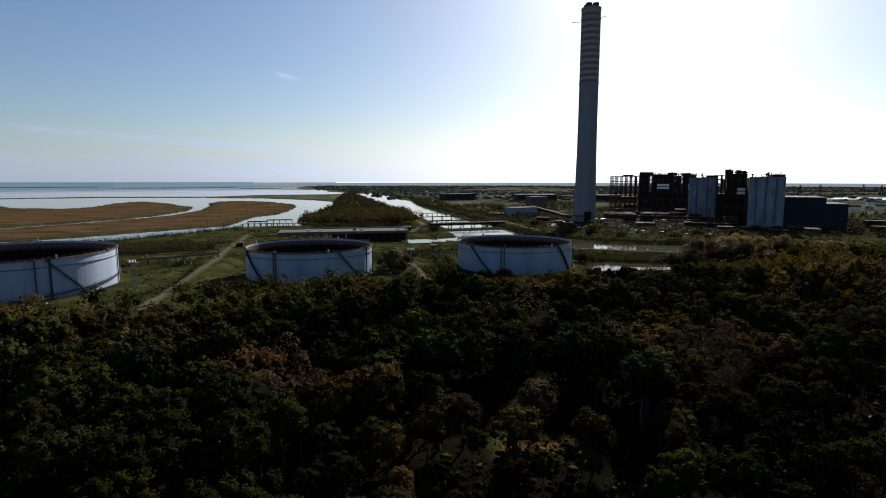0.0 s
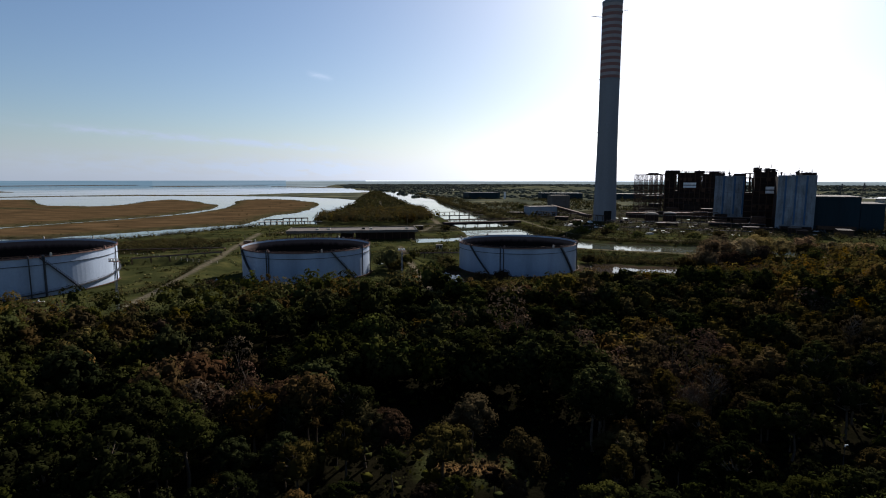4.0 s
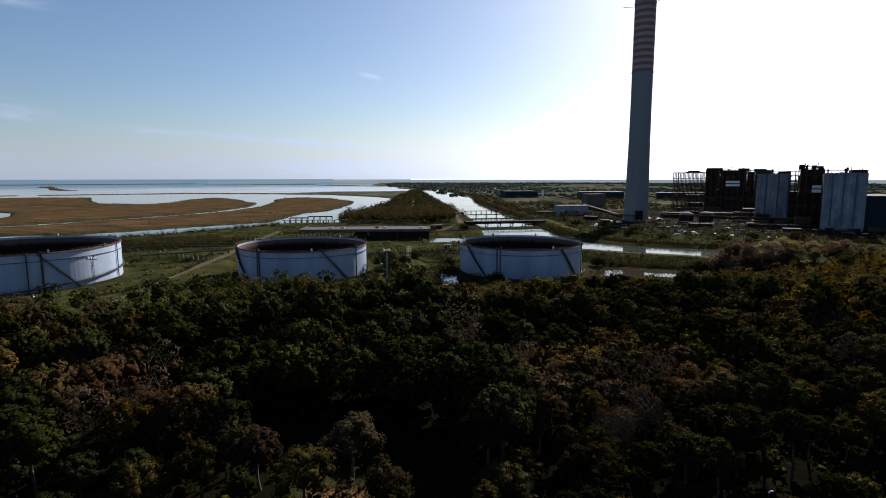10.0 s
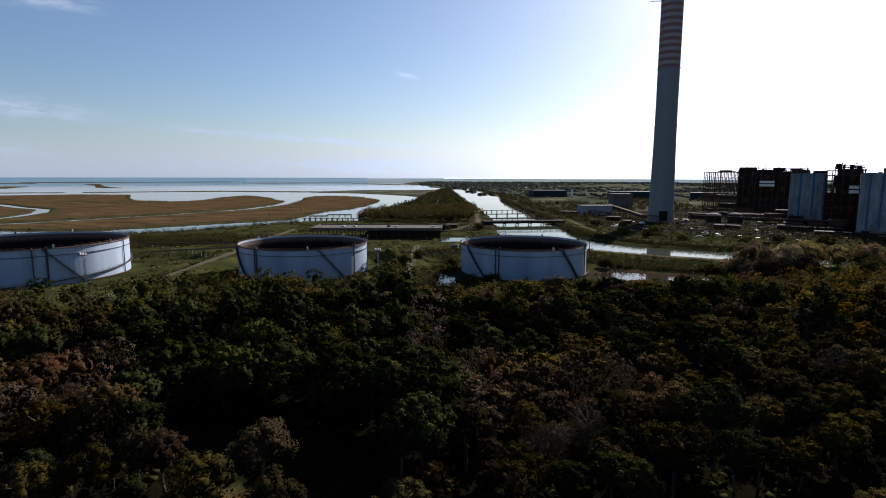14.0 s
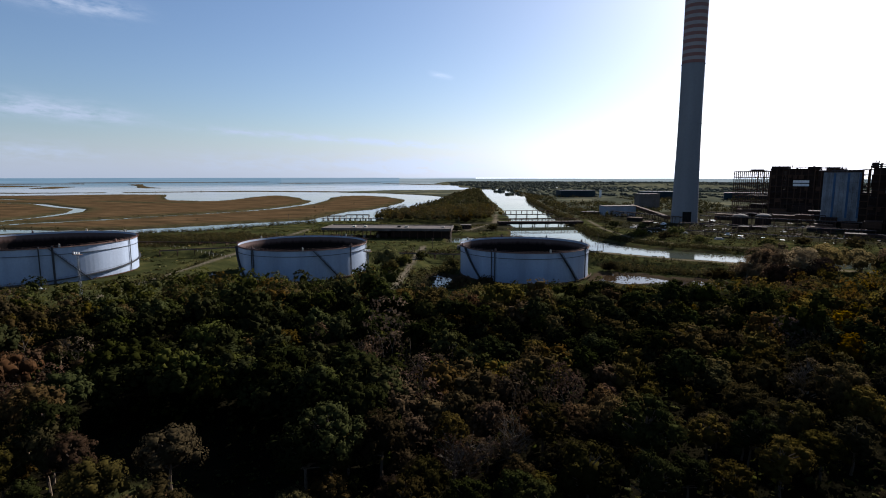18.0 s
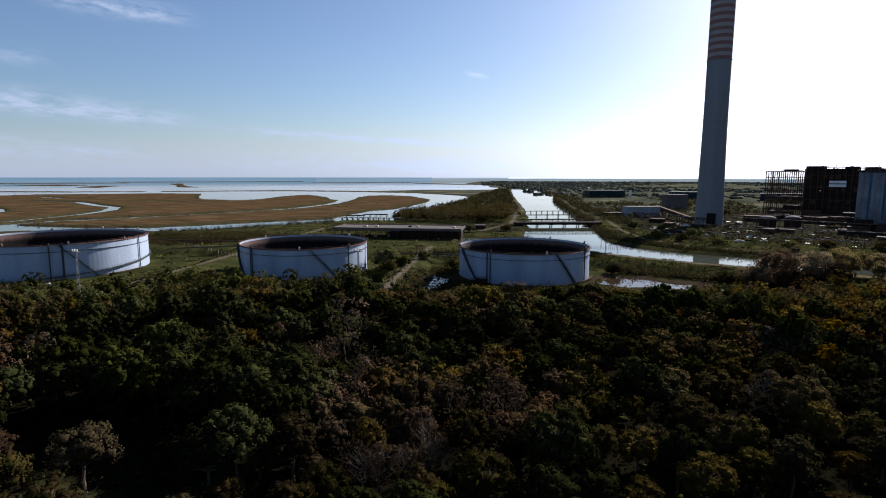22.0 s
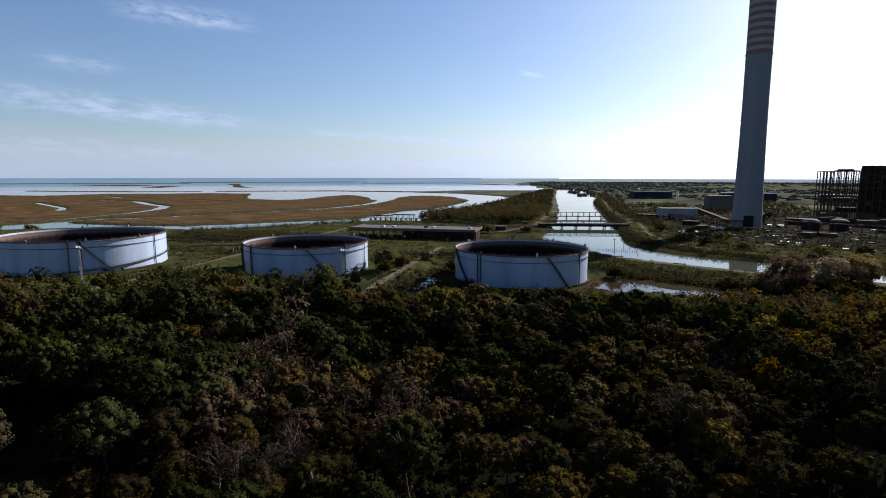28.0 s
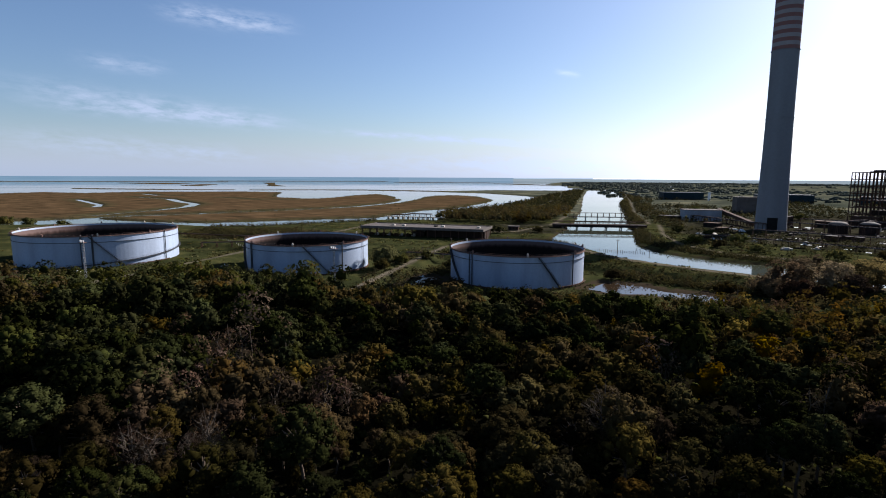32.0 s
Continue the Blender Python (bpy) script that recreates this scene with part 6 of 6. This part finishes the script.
# rough low growth over the open ground
OPEN = [(-262, 185), (-285, 385), (-215, 500), (-170, 555), (-60, 545), (60, 600), (200, 415), (180, 335), (110, 280), (20, 245), (-110, 225)]
p = clear_of_tanks(off_tracks(dry(patch_points(OPEN, 3.6, RNG), -2.35), 0.2))
p = p[~inside(p, [(-130, 404), (-28, 424), (-36, 452), (-134, 436)])]
fl = np.array([noise.noise((x * 0.05, y * 0.05, 4.0)) for x, y in p]) + RNG.normal(0, 0.25, len(p))
sow("rough_growth", TUFT, p[fl > 0.2], (0.6, 1.6), M_GRASS, "rough tufts of grass and weeds on open ground", "weeds", RNG)
YARD = [(70, 640), (85, 520), (115, 440), (320, 405), (340, 470), (280, 520), (200, 560), (130, 600)]
p = off_tracks(patch_points(YARD, 6.5, RNG), 0.5)
p = p[RNG.random(len(p)) < 0.6]
sow("yard_scrub", SHRUB, p, (0.6, 1.7), M_SCRUB, "scattered scrub and weeds in the works yard", "scrub", RNG)
p = patch_points([(330, 455), (430, 425), (540, 470), (640, 800), (480, 760), (400, 620)], 8, RNG)
p = p[RNG.random(len(p)) < 0.55]
sow("yard_scrub", BUSH, p, (0.6, 1.7), M_SCRUB, "scrub and small trees beside the turbine hall", "scrub", RNG)
FARFIELD = [(70, 640), (120, 700), (300, 880), (520, 960), (700, 1300), (-60, 1300), (-30, 1060), (20, 820)]
MEADOWS = [[(16, 997), (151, 1150), (118, 1300), (-15, 1250)], [(235, 1120), (322, 1180), (372, 1300), (270, 1300)], [(140, 720), (210, 700), (250, 800), (170, 840)]]
p = off_tracks(patch_points(FARFIELD, 10, RNG, MEADOWS), 1)
fl = np.array([noise.noise((x * 0.012, y * 0.006, 9.0)) for x, y in p])
sow("field_scrub", FARBUSH, p[fl > -0.25], (0.6, 1.7), M_SCRUB, "scrub and small trees beyond the chimney", "scrub", RNG)
p = off_tracks(dry(patch_points(strip([(72, 600), (40, 760), (0, 930), (-40, 1130), (-90, 1380)], 56), 7.5, RNG)), 1.5)
fl = np.array([noise.noise((x * 0.03, y * 0.02, 6.0)) for x, y in p])
sow("bank_scrub", BUSH, p[fl > -0.12], (0.6, 1.6), M_SCRUB, "green scrub and small trees along the canal bank", "scrub", RNG)
for isl in ISLANDS[:2]:
    p = patch_points(isl, 6.5, RNG)
    p = dry(p[seg_dist(p, isl, True) < 9])
    sow("reed_edge", LITTLE, p, (0.35, 0.8), M_SCRUB, "dark reeds along the edge of a marsh", "reeds", RNG)
# far woods in long bands
LOW = [canopy(600 + j) for j in range(6)]
FARLAND = [(-330, 2100), (-150, 1500), (-50, 1330), (720, 1300), (1500, 1250), (3300, 2300), (3300, 4900), (-1150, 4900), (-950, 3800), (-700, 3000), (-420, 2350)]
p = patch_points(FARLAND, 45, RNG)
fl = np.array([noise.noise((x * 0.0011, y * 0.004, 5.0)) + 0.5 * noise.noise((x * 0.005, y * 0.01, 2.0)) for x, y in p])
p = p[fl > -0.2]
sow("far_woods", LOW, p, (0.5, 1.1), M_HAZEWOOD, "distant dark bands of trees on flat farmland", "woodland", RNG, z=np.full(len(p), 0.3))
p = patch_points(ISLANDS[0], 22, RNG)
p = p[RNG.random(len(p)) < 0.07]
sow("marsh_bushes", BUSH, dry(p), (0.4, 0.9), M_SCRUB, "dark bushes dotted over the marsh", "bushes", RNG)
p = dry(patch_points(strip([(-480, 395), (-400, 402), (-330, 424), (-285, 490), (-255, 540), (-228, 572)], 12), 5, RNG))
sow("reed_bank", SHRUB, p, (0.6, 1.3), M_SCRUB, "dark reeds and bushes on the river bank", "reeds", RNG)
for isl in ISLANDS[2:]:
    p = patch_points(isl, 18 if isl is ISLANDS[2] else 34, RNG)
    sow("islet_scrub", FARBUSH, dry(p), (0.14, 0.5), M_SCRUB, "low scrub on a narrow lagoon islet", "scrub", RNG)

# single bushes and small trees that stand alone
def lone_bush(x, y, s, kind, label):
    rng = np.random.default_rng(int(abs(x * 7 + y * 13)))
    mat = {"green": M_BUSHLEAF, "tan": M_TAN, "grey": M_TWIG, "olive": M_OLIVE}[kind]
    H, R = 4.4 * s, (3.2 if s < 2.2 else 2.5) * s
    b = thing("bush", facing(x, y, float(ground_z([(x, y)])[0]) - 0.1, rng.uniform(0, 360)), label, "bush", "lone bushes")
    C, L, rad, N = crown_points(rng, "shrub", 900 if s < 2.2 else 3000, H, R)
    part_c = new("crown", mesh_from("crown", np.concatenate([leaf_quads(rng, C, 0.36 + 0.05 * s, N), lumps(rng, L, rad, 0.85, 1, 0.72), crown_core(rng, "shrub", H, R)]), mat))
    part_c.parent = b
    bm = bmesh.new()
    for p in L:
        limb(bm, (0, 0, -0.3), Vector(p), 0.09 * s, 0.02, 5)
    part("stem", bm, M_BARK, b)


for bx, by, bs, bk in ((-30, 302, 3.0, "green"), (-24, 289, 1.3, "olive"), (-22, 305, 1.2, "green"), (-33, 315, 1.1, "green"), (152, 322, 2.3, "tan"), (158, 331, 3.6, "tan"), (166, 342, 3.4, "tan"), (172, 328, 3.5, "tan"), (184, 334, 3.2, "tan"), (192, 348, 3.2, "tan"), (205, 345, 2.7, "tan"), (222, 354, 2.9, "tan"), (239, 362, 2.5, "olive"), (256, 366, 2.7, "tan"), (272, 372, 2.5, "tan"), (232, 345, 2.4, "tan"), (210, 330, 2.4, "olive"), (178, 318, 2.4, "grey"), (162, 312, 2.5, "grey"),
                       (160, 318, 2.1, "tan"), (147, 332, 1.5, "tan"), (180, 340, 2.2, "tan"), (136, 316, 1.6, "olive"), (140, 500, 2.0, "green"), (112, 486, 1.6, "green"), (128, 470, 1.4, "olive"), (150, 455, 1.3, "green"),
                       (190, 440, 1.5, "green"), (215, 455, 1.4, "olive"), (118, 545, 1.5, "green"), (95, 560, 1.6, "green"), (240, 440, 1.8, "olive"), (-20, 330, 1.0, "green"), (2, 318, 1.2, "green"), (85, 330, 1.2, "olive"),
                       (30, 268, 1.4, "grey"), (20, 262, 1.5, "tan"), (-100, 236, 1.3, "grey"), (-60, 244, 1.2, "olive"), (-470, 330, 2.2, "green"), (-500, 322, 2.0, "green"), (-440, 345, 1.8, "green"), (-530, 335, 2.0, "green"),
                       (-38, 480, 1.6, "green"), (-10, 500, 1.4, "olive"), (-52, 575, 1.6, "olive"), (200, 780, 2.0, "green"), (90, 860, 2.0, "green"), (150, 900, 2.0, "green")):
    lone_bush(bx, by, bs, bk, {"green": "dense green bush on open ground", "tan": "tall tan-brown autumn thicket beside the water", "grey": "half-bare grey bush at the wood's edge", "olive": "olive-green bush on open ground"}[bk])

# ---- far rim of land and sea, where the flat ground ends, as glowing strips ----
def rim(name, a0, a1, top, mat, label, r=4880):
    n = 60
    V, F = [], []
    for k in range(n + 1):
        a = a0 + (a1 - a0) * k / n
        p = polar(a, r, 0)
        V += [(p.x + 60, p.y + 10, -3), (p.x + 60, p.y + 10, top)]
        if k:
            F.append((2 * k - 2, 2 * k, 2 * k + 1, 2 * k - 1))
    me = bpy.data.meshes.new(name)
    me.from_pydata(V, [], F)
    me.materials.append(mat)
    tagged(new(name, me), label, "backdrop", kind="structure")


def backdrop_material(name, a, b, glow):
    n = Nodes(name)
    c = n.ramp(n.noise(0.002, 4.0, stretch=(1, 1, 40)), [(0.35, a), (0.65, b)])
    # the strips give off light of their own; haze is put into their colour
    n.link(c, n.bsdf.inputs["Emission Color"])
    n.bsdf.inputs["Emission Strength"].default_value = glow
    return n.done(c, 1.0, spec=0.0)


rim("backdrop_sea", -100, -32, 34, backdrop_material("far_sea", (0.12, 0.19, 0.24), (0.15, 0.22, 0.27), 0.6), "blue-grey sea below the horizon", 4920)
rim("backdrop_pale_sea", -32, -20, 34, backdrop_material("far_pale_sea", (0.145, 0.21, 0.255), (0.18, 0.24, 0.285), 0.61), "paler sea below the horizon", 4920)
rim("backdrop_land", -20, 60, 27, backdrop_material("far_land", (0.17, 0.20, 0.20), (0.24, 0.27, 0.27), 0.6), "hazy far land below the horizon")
# these two carry the haze and the sun's shine on the far sea
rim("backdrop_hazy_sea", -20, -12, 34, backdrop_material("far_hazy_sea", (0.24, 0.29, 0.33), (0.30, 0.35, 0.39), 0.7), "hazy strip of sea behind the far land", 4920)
rim("backdrop_sea_shine", -12, 60, 34, backdrop_material("far_sea_shine", (0.55, 0.58, 0.62), (0.7, 0.73, 0.77), 0.8), "glowing strip for the sunlit sea behind the far land", 4920)
